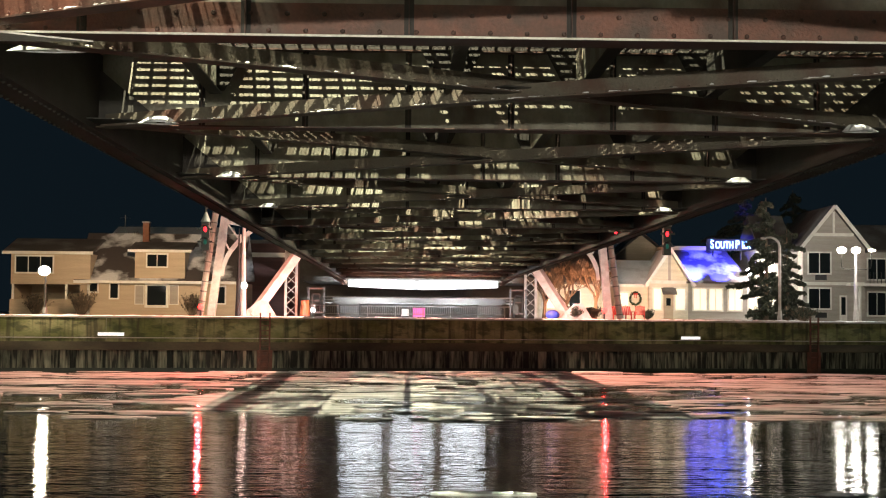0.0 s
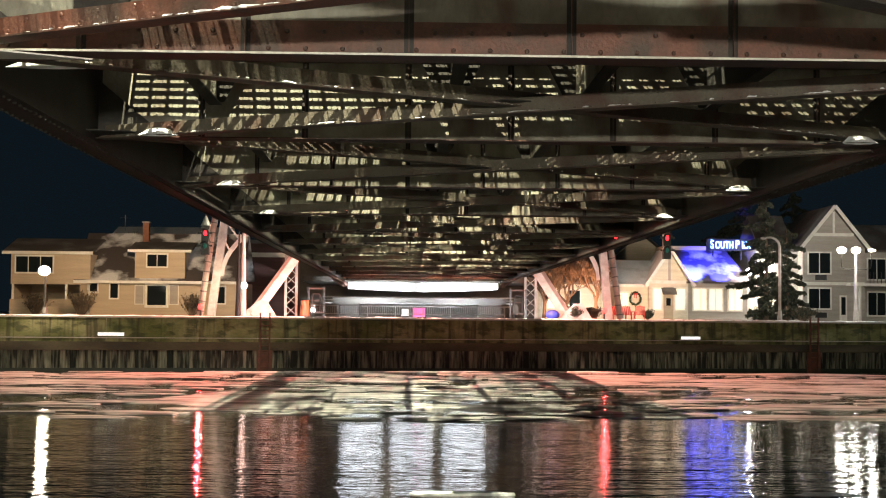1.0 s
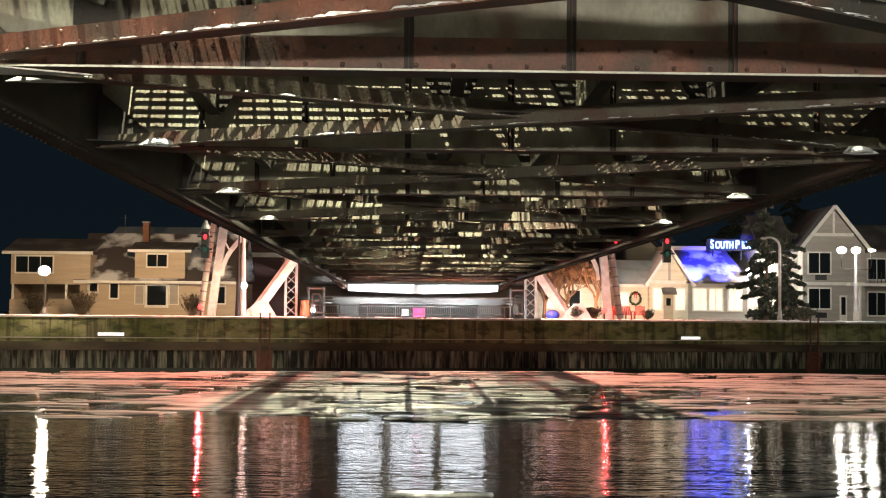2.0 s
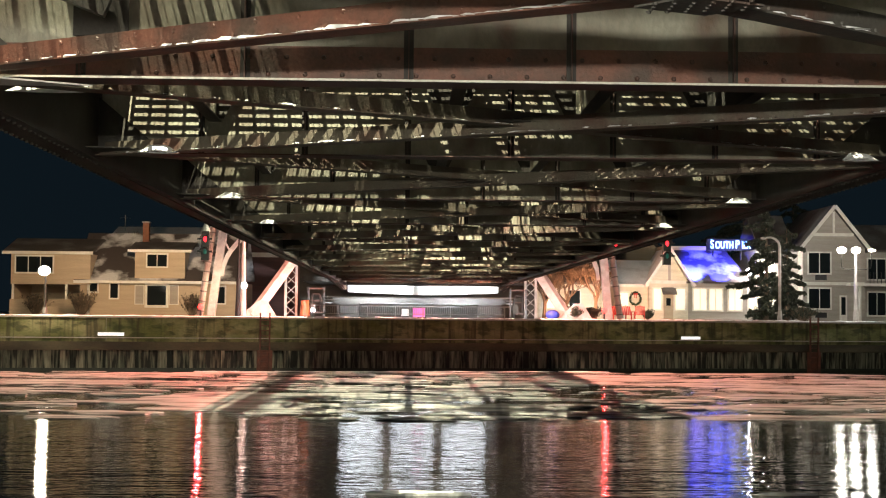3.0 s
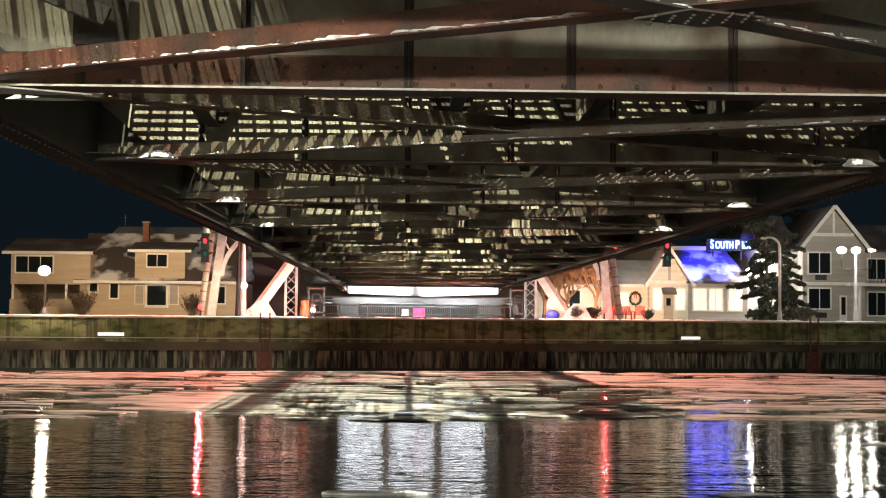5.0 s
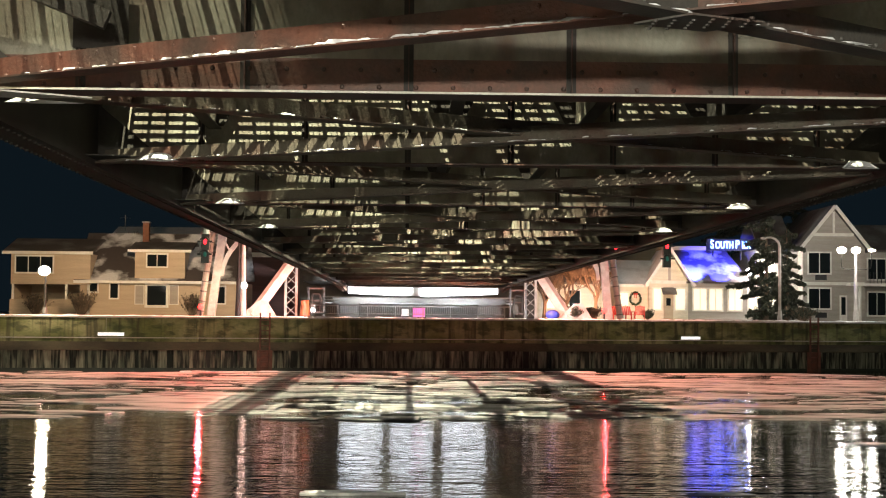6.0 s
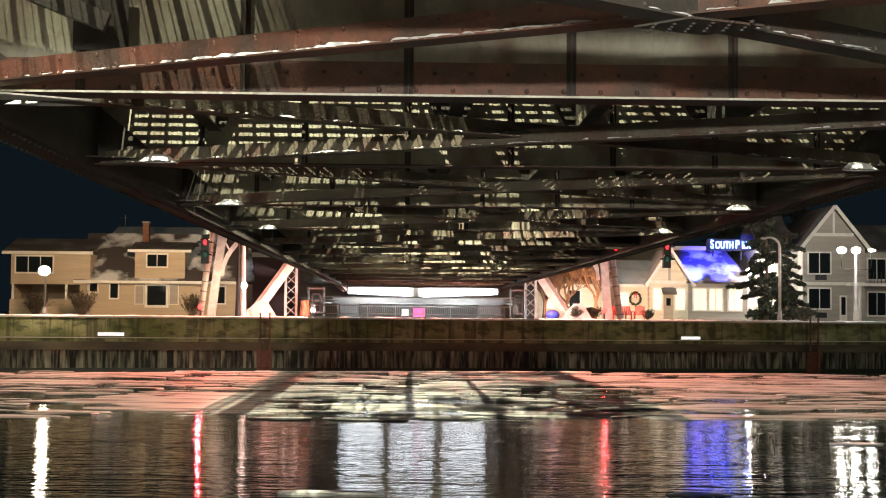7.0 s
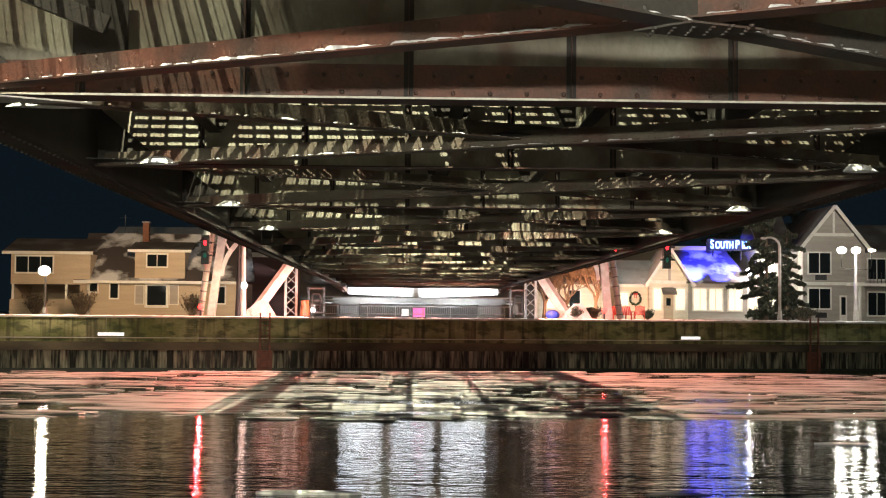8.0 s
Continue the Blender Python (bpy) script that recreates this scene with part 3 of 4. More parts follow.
def signal(side):
    """Navigation signal on an outrigger arm at mid span."""
    x = SX + side * 9.6
    y = 61.0
    bm = beam((SX + side * HALF, y, 8.2), (x, y, 8.15), 0.12, 0.16)
    beam((x, y, 8.15), (x, y, 6.9), 0.07, 0.07, bm)
    arm = part("signal_arm", bm, BLACK, span)
    head = part("signal_head", box(x - 0.16, x + 0.16, y - 0.14, y + 0.14, 5.72, 6.92), BLACK, span, "black two-lens navigation signal")
    part("bell", tube([(x, y, 7.32), (x, y, 7.1), (x, y, 6.925)], 0.05, 0.22), GALV, head, "grey bell-shaped cap")
    for z, m, nm in ((6.60, SIGNALRED, "red_lens"), (6.08, SIGNALGREEN, "green_lens")):
        part(nm, ball((x, y - 0.10, z), 0.085, squash=1.5, u=12, v=8), m, head)
        bm = bmesh.new()
        for k in range(9):
            a0, a1 = radians(-10 + 200 * k / 9), radians(-10 + 200 * (k + 1) / 9)
            beam((x + 0.2 * math.cos(a0), y - 0.24, z + 0.2 * math.sin(a0)), (x + 0.2 * math.cos(a1), y - 0.24, z + 0.2 * math.sin(a1)), 0.22, 0.015, bm)
        part("visor", bm, BLACK, head)


signal(-1)
signal(1)


# ---- far tower ----
tower = thing("bridge_tower", pose(0, 0, 0), "silver-painted steel lift tower on the far pier", "tower")
for s, leg in ((-1, dict(tube=((-14.3, 102, 3.4), (-12.4, 102, 17.0)), post=((-13.65, 103, 3.4), (-11.9, 103, 17.0)), strut=((-10.6, 101, 3.5), (-6.0, 105, 10.5)), lat=-8.2)),
               (1, dict(tube=((15.5, 106, 3.4), (13.65, 106, 17.0)), post=((14.5, 105, 3.4), (13.3, 105, 17.0)), strut=((11.5, 104, 3.5), (7.4, 108, 10.5)), lat=9.1))):
    part("leg_tube", tube(leg["tube"], 0.22), SILVER, tower, "round silver cable tube")
    lo, hi = (Vector(e) for e in leg["tube"])
    for k in range(18):
        at = lo.lerp(hi, 0.03 + 0.05 * k)
        part("hoop", tube([at, at + (hi - lo) * 0.006], 0.25), GALV, tower)
    p, q = leg["post"]
    part("leg", beam(p, q, 0.54, 0.60), SILVER, tower)
    part("strut", beam(*leg["strut"], 0.5, 0.6), SILVER, tower)
    sx, sy, sz = leg["strut"][0]
    part("footing_gusset", prism([(sx - 0.9, 3.48), (sx + 1.7, 3.48), (sx + 1.0, 4.6), (sx + 0.5, 4.6)], sy - 0.2, sy + 0.3), SILVER, tower)
    # curved knee brace between leg and span
    arc = []
    for k in range(9):
        t = k / 8
        arc.append((p[0] - s * (0.75 + 2.6 * t ** 1.6), p[1], 6.3 + 3.6 * t ** 0.75))
    bm = bmesh.new()
    for a, b in zip(arc, arc[1:]):
        beam(a, b, 0.22, 0.30, bm)
    part("knee_brace", bm, SILVER, tower)
    for k in (3, 5, 7):
        a = arc[k]
        part("knee_web", beam(a, (a[0] + s * (0.3 + 0.2 * k) * 0.8, a[1], a[2] + 1.3), 0.12, 0.12), SILVER, tower)
    part("knee_tie", beam((p[0] - s * 0.9, p[1], 10.1), (p[0] - s * 3.4, p[1], 9.7), 0.2, 0.25), SILVER, tower)
    # laced column
    c, y = leg["lat"], sy + 3.5
    bm = bmesh.new()
    for o in (-0.38, 0.38):
        box(c + o - 0.08, c + o + 0.08, y - 0.1, y + 0.1, 3.48, 9.5, bm)
    for k in range(8):
        za, zb = 3.6 + 0.72 * k, 4.32 + 0.72 * k
        o = 0.38 if k % 2 else -0.38
        beam((c - o, y - 0.12, za), (c + o, y - 0.12, zb), 0.08, 0.04, bm)
        beam((c + o, y + 0.12, za), (c - o, y + 0.12, zb), 0.08, 0.04, bm)
    part("laced_column", bm, SILVER, tower)

# approach abutment under the far end
abut = tagged(new("abutment"), "concrete abutment coloured near-black for the shade under the approach span", "abutment", kind="structure")
# Near-black colour in place of concrete paints the shade under the approach.
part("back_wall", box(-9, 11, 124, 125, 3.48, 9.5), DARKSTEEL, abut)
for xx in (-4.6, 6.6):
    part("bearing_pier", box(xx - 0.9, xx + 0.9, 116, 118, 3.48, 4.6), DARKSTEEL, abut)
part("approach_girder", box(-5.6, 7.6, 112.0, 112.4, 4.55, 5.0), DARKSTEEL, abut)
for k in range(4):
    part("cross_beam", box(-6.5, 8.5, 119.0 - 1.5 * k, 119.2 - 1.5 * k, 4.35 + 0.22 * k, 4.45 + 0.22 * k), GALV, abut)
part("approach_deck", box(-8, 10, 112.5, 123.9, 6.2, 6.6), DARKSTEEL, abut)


def rail_fence():
    t = thing("railing", WALL, "low galvanised metal railing on the canal wall", "railing")
    for k in range(8):
        u = -6.2 + k * 1.86
        part("post", box(u - 0.03, u + 0.03, 0.55, 0.61, GROUND_Z, 4.28), GALV, t)
    for z in (4.26, 3.72):
        part("rail", box(-6.2, 6.85, 0.56, 0.60, z, z + 0.05), GALV, t)
    bm = bmesh.new()
    for k in range(90):
        u = -6.1 + k * 0.144
        box(u - 0.008, u + 0.008, 0.57, 0.59, 3.77, 4.26, bm)
    tagged(part("balusters", bm, GALV, t), kind="stuff")


rail_fence()
t = thing("notice_board", pose(0.85, 98.6, 3.48), "glowing pink illuminated notice panel", "sign")
part("panel", box(-0.40, 0.40, -0.03, 0.03, 0.08, 0.68), PINKGLOW, t)
part("frame", box(-0.45, 0.45, 0.032, 0.07, 0.0, 0.74), BLACK, t)
t = thing("notice_board", pose(-0.08, 98.4, 3.48), "small white notice board behind the railing", "sign")
part("panel", box(-0.24, 0.24, -0.03, 0.03, 0.15, 0.60), WHITEGLOW, t)
part("post", box(-0.03, 0.03, 0.032, 0.07, 0.0, 0.60), BLACK, t)


# ---- lamps on the far bank ----
def globe_lamp(x, y, z, label):
    t = thing("street_lamp", pose(x, y, GROUND_Z), label, "street lamp")
    h = z - GROUND_Z
    part("pole", tube([(0, 0, 0), (0, 0, h - 0.2)], 0.09, 0.06), DARKSTEEL, t)
    part("base", tube([(0, 0, 0), (0, 0, 0.5)], 0.17, 0.14), GALV, t)
    # The globe is oversized: the lamp's glare is put into its shape.
    part("globe", ball((0, -0.35, h), 0.40, squash=0.78), LAMPGLOW, t, "bright warm lamp globe", True)
    part("cap", tube([(0, 0, h + 0.25), (0, 0, h + 0.34)], 0.22, 0.1), BLACK, t)


globe_lamp(-23.0, 94.1, 6.3, "lit globe lamp on a slim pole by the wall")
t = thing("street_lamp", pose(26.4, 103.2, GROUND_Z), "grey curved-arm street lamp, unlit", "street lamp")
part("pole", tube([(0, 0, 0), (0, 0, 5.2), (-0.08, 0, 5.55), (-0.30, 0, 5.80), (-0.65, 0, 5.92), (-1.0, 0, 5.9)], 0.11, 0.06), SILVER, t, "", True)
part("base", tube([(0, 0, 0), (0, 0, 0.7)], 0.2, 0.14), SILVER, t)
part("head", ball((-1.15, 0, 5.86), 0.22, squash=0.45), SILVER, t, "", True)
t = thing("street_lamp", pose(32.05, 104.0, GROUND_Z), "three-headed lit lamp post by the wall", "street lamp")
part("pole", tube([(0, 0, 0), (0, 0, 4.9)], 0.15, 0.09), SILVER, t)
part("base", tube([(0, 0, 0), (0, 0, 0.7)], 0.22, 0.18), SILVER, t)
for o in (-1.03, 0.0, 1.15):
    if o:
        part("arm", tube([(0, 0, 3.75), (o * 0.6, 0, 3.72), (o * 0.95, 0, 3.85), (o, 0, 4.2), (o, 0, 4.9)], 0.03), DARKSTEEL, t)
    part("lamp_head", ball((o, -0.1, 5.1), 0.34 if o < 1 else 0.28, squash=0.72 if o < 1 else 0.4), LAMPGLOW, t, "bright white lamp head", True)
t = thing("flood_mast", pose(-11.1, 100.0, GROUND_Z), "white mast with a small bright floodlight", "mast")
part("mast", tube([(0, 0, 0), (0, 0, 6.4)], 0.24, 0.10), SILVER, t)
part("lamp_head", ball((0.12, -0.38, 2.1), 0.22), MASTGLOW, t, "", True)
part("spire", tube([(-0.32, -0.1, 0), (-0.30, -0.1, 6.0)], 0.20, 0.03), BLACK, t, "dark tapered pole")
for x, y in ((-13.25, 95.0), (13.55, 100.2)):
    t = thing("red_beacon", pose(x, y, GROUND_Z), "red navigation beacon on a short post", "beacon", "red beacons")
    part("post", tube([(0, 0, 0), (0, 0, 0.45)], 0.07), BLACK, t)
    part("lens", ball((0, 0, 0.62), 0.17), REDGLOW, t, "", True)


# ---- buildings ----
def window(parent, x0, x1, y, z0, z1, glass, mullions=1, trim=0.12):
    """A window in a wall that faces -Y at y."""
    w = part("window", box(x0 - trim, x1 + trim, y - 0.05, y - 0.003, z0 - trim, z0), WHITETRIM, parent)
    bm = box(x0 - trim, x1 + trim, y - 0.05, y - 0.003, z1, z1 + trim)
    box(x0 - trim, x0, y - 0.05, y - 0.003, z0 + 0.001, z1 - 0.001, bm)
    box(x1, x1 + trim, y - 0.05, y - 0.003, z0 + 0.001, z1 - 0.001, bm)
    for k in range(mullions):
        c = x0 + (x1 - x0) * (k + 1) / (mullions + 1)
        box(c - 0.03, c + 0.03, y - 0.045, y - 0.003, z0 + 0.001, z1 - 0.001, bm)
    part("window_frame", bm, WHITETRIM, w)
    part("pane", box(x0, x1, y - 0.02, y - 0.004, z0, z1), glass, w)
    return w


def eave_roof(x0, x1, y0, y1, z0, z1, thick=0.16):
    """A single pitch from the eave at y0 up to the ridge at y1, and its mirror behind."""
    bm = slab([(x0, y0, z0), (x1, y0, z0), (x1, y1, z1), (x0, y1, z1)], thick)
    slab([(x0, y1, z1), (x1, y1, z1), (x1, 2 * y1 - y0, z0), (x0, 2 * y1 - y0, z0)], thick, bm)
    return bm


HY = 118.0
h = thing("house", pose(0, 0, 0), "two-storey cream house wing with open carport below", "house")
part("wall", box(-31.6, -25.3, HY, HY + 8, 5.9, 8.35), SIDING, h)
part("wall", box(-31.6, -25.3, HY + 6, HY + 8, GROUND_Z, 5.9), SIDING, h, "shaded back wall of the carport")
part("side_wall", box(-31.6, -31.45, HY + 0.3, HY + 5.99, GROUND_Z, 5.89), SIDING, h)
for x in (-31.45, -27.2, -25.45):
    part("post", box(x - 0.09, x + 0.09, HY + 0.05, HY + 0.23, GROUND_Z, 5.9), WHITETRIM, h)
part("low_wall", box(-31.6, -26.3, HY - 0.25, HY - 0.05, GROUND_Z, 4.7), SIDING, h)
part("roof", eave_roof(-32.2, -25.0, HY - 0.5, HY + 4, 8.50, 9.75), SHINGLEDARK, h, "dark shingle roof dusted with snow")
part("fascia", box(-32.2, -25.0, HY - 0.56, HY - 0.505, 8.28, 8.52), WHITETRIM, h)
window(h, -31.2, -28.3, HY, 6.85, 8.1, PANE, 2)

h = thing("house", pose(0, 0, 0), "cream-sided house with dormer, chimney and snowy roof", "house")
part("wall", box(-26.2, -13.4, HY + 0.4, HY + 10, GROUND_Z, 6.2), SIDING, h)
part("roof", eave_roof(-26.6, -13.2, HY - 0.1, HY + 5.2, 6.22, 10.3), SHINGLE, h, "steep dark shingle roof with snow patches")
part("fascia", box(-26.6, -13.2, HY - 0.16, HY - 0.105, 6.02, 6.24), WHITETRIM, h)
dorm = part("dormer", box(-21.8, -17.8, HY + 0.2, HY + 5, 6.25, 8.7), SIDING, h, "cream dormer wall")
part("dormer_roof", eave_roof(-22.3, -17.2, HY - 0.3, HY + 3.0, 8.72, 9.5), SHINGLEDARK, dorm)
part("dormer_fascia", box(-22.3, -17.2, HY - 0.36, HY - 0.305, 8.52, 8.74), WHITETRIM, dorm)
window(h, -20.8, -19.25, HY + 0.2, 7.4, 8.35, PANE, 1)
window(h, -20.8, -19.3, HY + 0.4, 4.3, 5.85, PANE, 0, 0.2)
window(h, -21.75, -21.1, HY + 0.4, 4.4, 5.85, TAUPE, 0, 0.06)
window(h, -19.0, -18.35, HY + 0.4, 4.4, 5.85, TAUPE, 0, 0.06)
window(h, -25.45, -24.8, HY + 0.4, 5.35, 6.0, PANE, 0)
window(h, -23.75, -23.15, HY + 0.4, 4.85, 6.0, PANE, 0)
window(h, -15.2, -14.6, HY + 0.4, 4.5, 5.8, PANE, 0)
ch = part("chimney", box(-21.78, -21.28, HY + 3.4, HY + 4.0, 8.5, 11.1), BRICK, h)
part("chimney_cap", box(-21.84, -21.22, HY + 3.34, HY + 4.06, 11.1, 11.2), PALECONCRETE, ch)

h = thing("house", pose(0, 0, 0), "long low building with snow on its roof", "house")
part("wall", box(-27, -17, 136, 146, GROUND_Z, 10.3), MAROON, h)
part("roof", eave_roof(-27.6, -16.6, 135.4, 141, 10.35, 11.9), ROOFSNOW, h)
h = thing("building", pose(0, 0, 0), "dark maroon building behind the tower", "building")
part("wall", box(-14.3, -7.4, 128, 140, GROUND_Z, 9.8), MAROON, h)
part("roof", box(-14.6, -7.1, 127.7, 140.3, 9.8, 10.1), SHINGLEDARK, h)
part("band", box(-14.3, -7.4, 127.9, 127.997, 8.6, 9.0), WHITETRIM, h)

# inn
IY = 116.0
h = thing("inn", pose(0, 0, 0), "cream inn with gabled entrance and blue-lit roof", "inn")
part("wall", box(16.6, 19.3, IY + 0.8, IY + 8, GROUND_Z, 6.2), CREAM, h)
part("roof", eave_roof(16.2, 20.6, IY + 0.3, IY + 4.5, 6.25, 8.35), ROOFSNOW, h, "snow-patched wing roof")
part("fascia", box(16.2, 19.2, IY + 0.24, IY + 0.295, 6.05, 6.27), WHITETRIM, h)
part("entrance_wall", prism([(19.25, GROUND_Z), (22.35, GROUND_Z), (22.35, 6.5), (20.85, 8.95), (19.25, 6.5)], IY, IY + 6), CREAM, h)
for s in (-1, 1):
    bm = slab([(20.85, IY - 0.5, 9.2), (20.85 + s * 1.95, IY - 0.5, 6.25), (20.85 + s * 1.95, IY + 6, 6.25), (20.85, IY + 6, 9.2)], 0.14)
    part("gable_roof", bm, ROOFSNOW, h)
    part("barge_board", beam((20.85, IY - 0.56, 9.1), (20.85 + s * 1.95, IY - 0.56, 6.15), 0.08, 0.24), WHITETRIM, h)
part("gable_tie", box(19.4, 22.2, IY - 0.06, IY - 0.003, 6.35, 6.6), WHITETRIM, h)
part("gable_post", box(20.75, 20.95, IY - 0.06, IY - 0.003, 6.605, 8.8), TAUPE, h)
part("hall_wall", box(22.37, 28.9, IY + 0.5, IY + 8, GROUND_Z, 6.65), TAUPE, h)
part("hall_roof", slab([(21.9, IY, 6.55), (27.4, IY, 6.55), (26.2, IY + 4, 9.2), (21.15, IY + 4, 9.2)], 0.16), SHINGLE, h, "roof washed in blue light")
part("attic_wall", box(21.1, 24.6, IY + 4.05, IY + 8, 6.7, 9.55), SIDING, h)
window(h, 19.6, 20.2, IY, 4.3, 5.95, WINDOWGLOW, 0)
window(h, 21.35, 22.1, IY, 4.3, 5.95, WINDOWGLOW, 0)
for a in (22.9, 24.15, 25.7, 27.3):
    window(h, a, a + 1.0, IY + 0.5, 4.3, 5.95, WINDOWGLOW, 1)
window(h, 16.9, 17.7, IY + 0.8, 4.4, 5.6, WINDOWGLOW, 0)
d = part("door", box(20.4, 21.15, IY - 0.06, IY - 0.003, GROUND_Z, 5.5), SIDING, h, "pale entrance door")
part("door_window", box(20.6, 20.95, IY - 0.08, IY - 0.063, 4.6, 5.2), PANE, d)
part("awning", slab([(20.2, IY - 0.8, 5.55), (21.35, IY - 0.8, 5.55), (21.35, IY, 6.05), (20.2, IY, 6.05)], 0.08), SHINGLEDARK, h)
t = thing("eave_lamp", pose(27.15, IY - 0.35, 7.35), "small bright white lamp under the inn eave", "lamp")
part("globe", ball((0, 0, 0), 0.25), EAVEGLOW, t, "", True)
part("bracket", box(-0.04, 0.04, 0.0, 0.5, -0.9, -0.82), BLACK, t)
part("stem", box(-0.03, 0.03, -0.03, 0.03, -0.9, -0.17), BLACK, t)
copy_thing(t, pose(28.35, IY - 0.35, 7.25))
t = thing("roof_sign", pose(26.2, IY + 3.2, 9.65), "glowing blue sign with white letters on the inn roof", "sign")
part("panel", box(-1.7, 2.2, 0.0, 0.15, -0.48, 0.48), SIGNBLUE, t)
for o in (-1.2, 1.1):
    part("bracket", box(o - 0.05, o + 0.05, 0.02, 0.14, -1.2, -0.485), BLACK, t)


def lettering(text, size, parent, material, m):
    cu = bpy.data.curves.new("lettering", "FONT")
    cu.body, cu.size, cu.extrude, cu.align_x, cu.align_y = text, size, 0.02, "CENTER", "CENTER"
    cu.offset = 0.008
    ob = new("lettering", cu)
    dg = bpy.context.evaluated_depsgraph_get()
    me = bpy.data.meshes.new_from_object(ob.evaluated_get(dg))
    bpy.data.objects.remove(ob)
    me.materials.clear()
    me.materials.append(material)
    o = new("lettering", me)
    o.parent, o.matrix_basis = parent, m
    return o


for text, size, dx, dz in (("S", 0.98, -1.27, 0.0), ("OUTH", 0.80, -0.27, -0.05), ("P", 0.98, 0.80, 0.0), ("IER", 0.80, 1.52, -0.05)):
    lettering(text, size, t, SIGNWHITE, pose(dx, -0.04, dz, 90, 0, 0) @ Matrix.Diagonal((0.66, 1, 1, 1)))

h = thing("lodge", pose(0, 0, 0), "two-storey taupe lodge with steep gable and balconies", "lodge")
part("wall", prism([(31.5, GROUND_Z), (36.5, GROUND_Z), (36.5, 9.3), (34.0, 12.4), (31.5, 9.3)], IY, IY + 10), TAUPE, h)
part("wall", box(36.52, 46, IY + 1.4, IY + 10, GROUND_Z, 9.2), TAUPE, h)
part("wall", box(28.1, 31.48, IY + 1.4, IY + 10, GROUND_Z, 9.2), TAUPE, h)
for s in (-1, 1):
    bm = slab([(34.0, IY - 0.4, 12.75), (34.0 + s * 2.9, IY - 0.4, 9.15), (34.0 + s * 2.9, IY + 10, 9.15), (34.0, IY + 10, 12.75)], 0.15)
    part("roof", bm, SHINGLEDARK, h)
    part("barge_board", beam((34.0, IY - 0.46, 12.65), (34.0 + s * 2.9, IY - 0.46, 9.05), 0.08, 0.26), WHITETRIM, h)
part("roof", eave_roof(36.9, 46.5, IY + 0.9, IY + 5, 9.2, 11.5), SHINGLEDARK, h)
part("roof", eave_roof(28.2, 31.1, IY + 0.9, IY + 5, 9.2, 12.2), SHINGLEDARK, h)
part("gable_tie", box(32.4, 35.6, IY - 0.06, IY - 0.003, 10.25, 10.5), WHITETRIM, h)
part("gable_post", box(33.92, 34.08, IY - 0.06, IY - 0.003, 10.505, 12.2), WHITETRIM, h)
part("floor_band", box(31.5, 36.5, IY - 0.05, IY - 0.003, 6.35, 6.6), WHITETRIM, h)
window(h, 32.0, 33.7, IY, 7.3, 8.9, PANE, 1)
window(h, 32.0, 33.7, IY, 4.5, 6.05, PANE, 1)
for z in (6.75, 3.75):
    part("vent_unit", box(32.5, 33.4, IY - 0.12, IY - 0.003, z, z + 0.42), BLACK, h)
d = part("door", box(34.45, 35.05, IY - 0.05, IY - 0.003, GROUND_Z, 5.55), WHITETRIM, h)
part("door_window", box(34.58, 34.92, IY - 0.07, IY - 0.053, 4.0, 5.4), PANE, d)
b = part("balcony", box(35.0, 46, IY - 1.0, IY + 1.39, 6.3, 6.5), WHITETRIM, h)
for k in range(28):
    part("baluster", box(36.6 + 0.3 * k, 36.64 + 0.3 * k, IY - 0.95, IY - 0.9, 6.5, 7.4), BLACK, b)
part("post", box(35.75, 35.93, IY - 0.9, IY - 0.72, GROUND_Z, 6.3), WHITETRIM, h)
window(h, 37.2, 38.6, IY + 1.4, 6.9, 8.5, PANE, 1)
window(h, 37.2, 38.6, IY + 1.4, 4.0, 5.8, PANE, 1)
window(h, 28.5, 29.5, IY + 1.4, 7.0, 8.4, WINDOWGLOW, 0)
window(h, 28.6, 29.7, IY + 1.4, 4.2, 5.8, WINDOWGLOW, 0)

h = thing("house", pose(0, 0, 0), "white house with brightly lit porch behind trees", "house")
part("wall", box(10.5, 17.5, 125, 133, GROUND_Z, 6.6), CREAM, h)
part("roof", eave_roof(10.0, 18.0, 124.4, 129, 6.6, 9.4), SHINGLEDARK, h)
window(h, 12.0, 12.9, 125, 4.4, 5.9, WINDOWGLOW, 0)
window(h, 13.9, 14.8, 125, 4.4, 5.9, PANE, 0)
h = thing("house", pose(0, 0, 0), "far house with pale gable", "house")
part("wall", prism([(19.0, GROUND_Z), (24.0, GROUND_Z), (24.0, 9.2), (21.5, 11.2), (19.0, 9.2)], 134, 142), SIDING, h)
for s in (-1, 1):
    part("roof", slab([(21.5, 133.5, 11.5), (21.5 + s * 2.9, 133.5, 9.1), (21.5 + s * 2.9, 142, 9.1), (21.5, 142, 11.5)], 0.15), SHINGLEDARK, h)


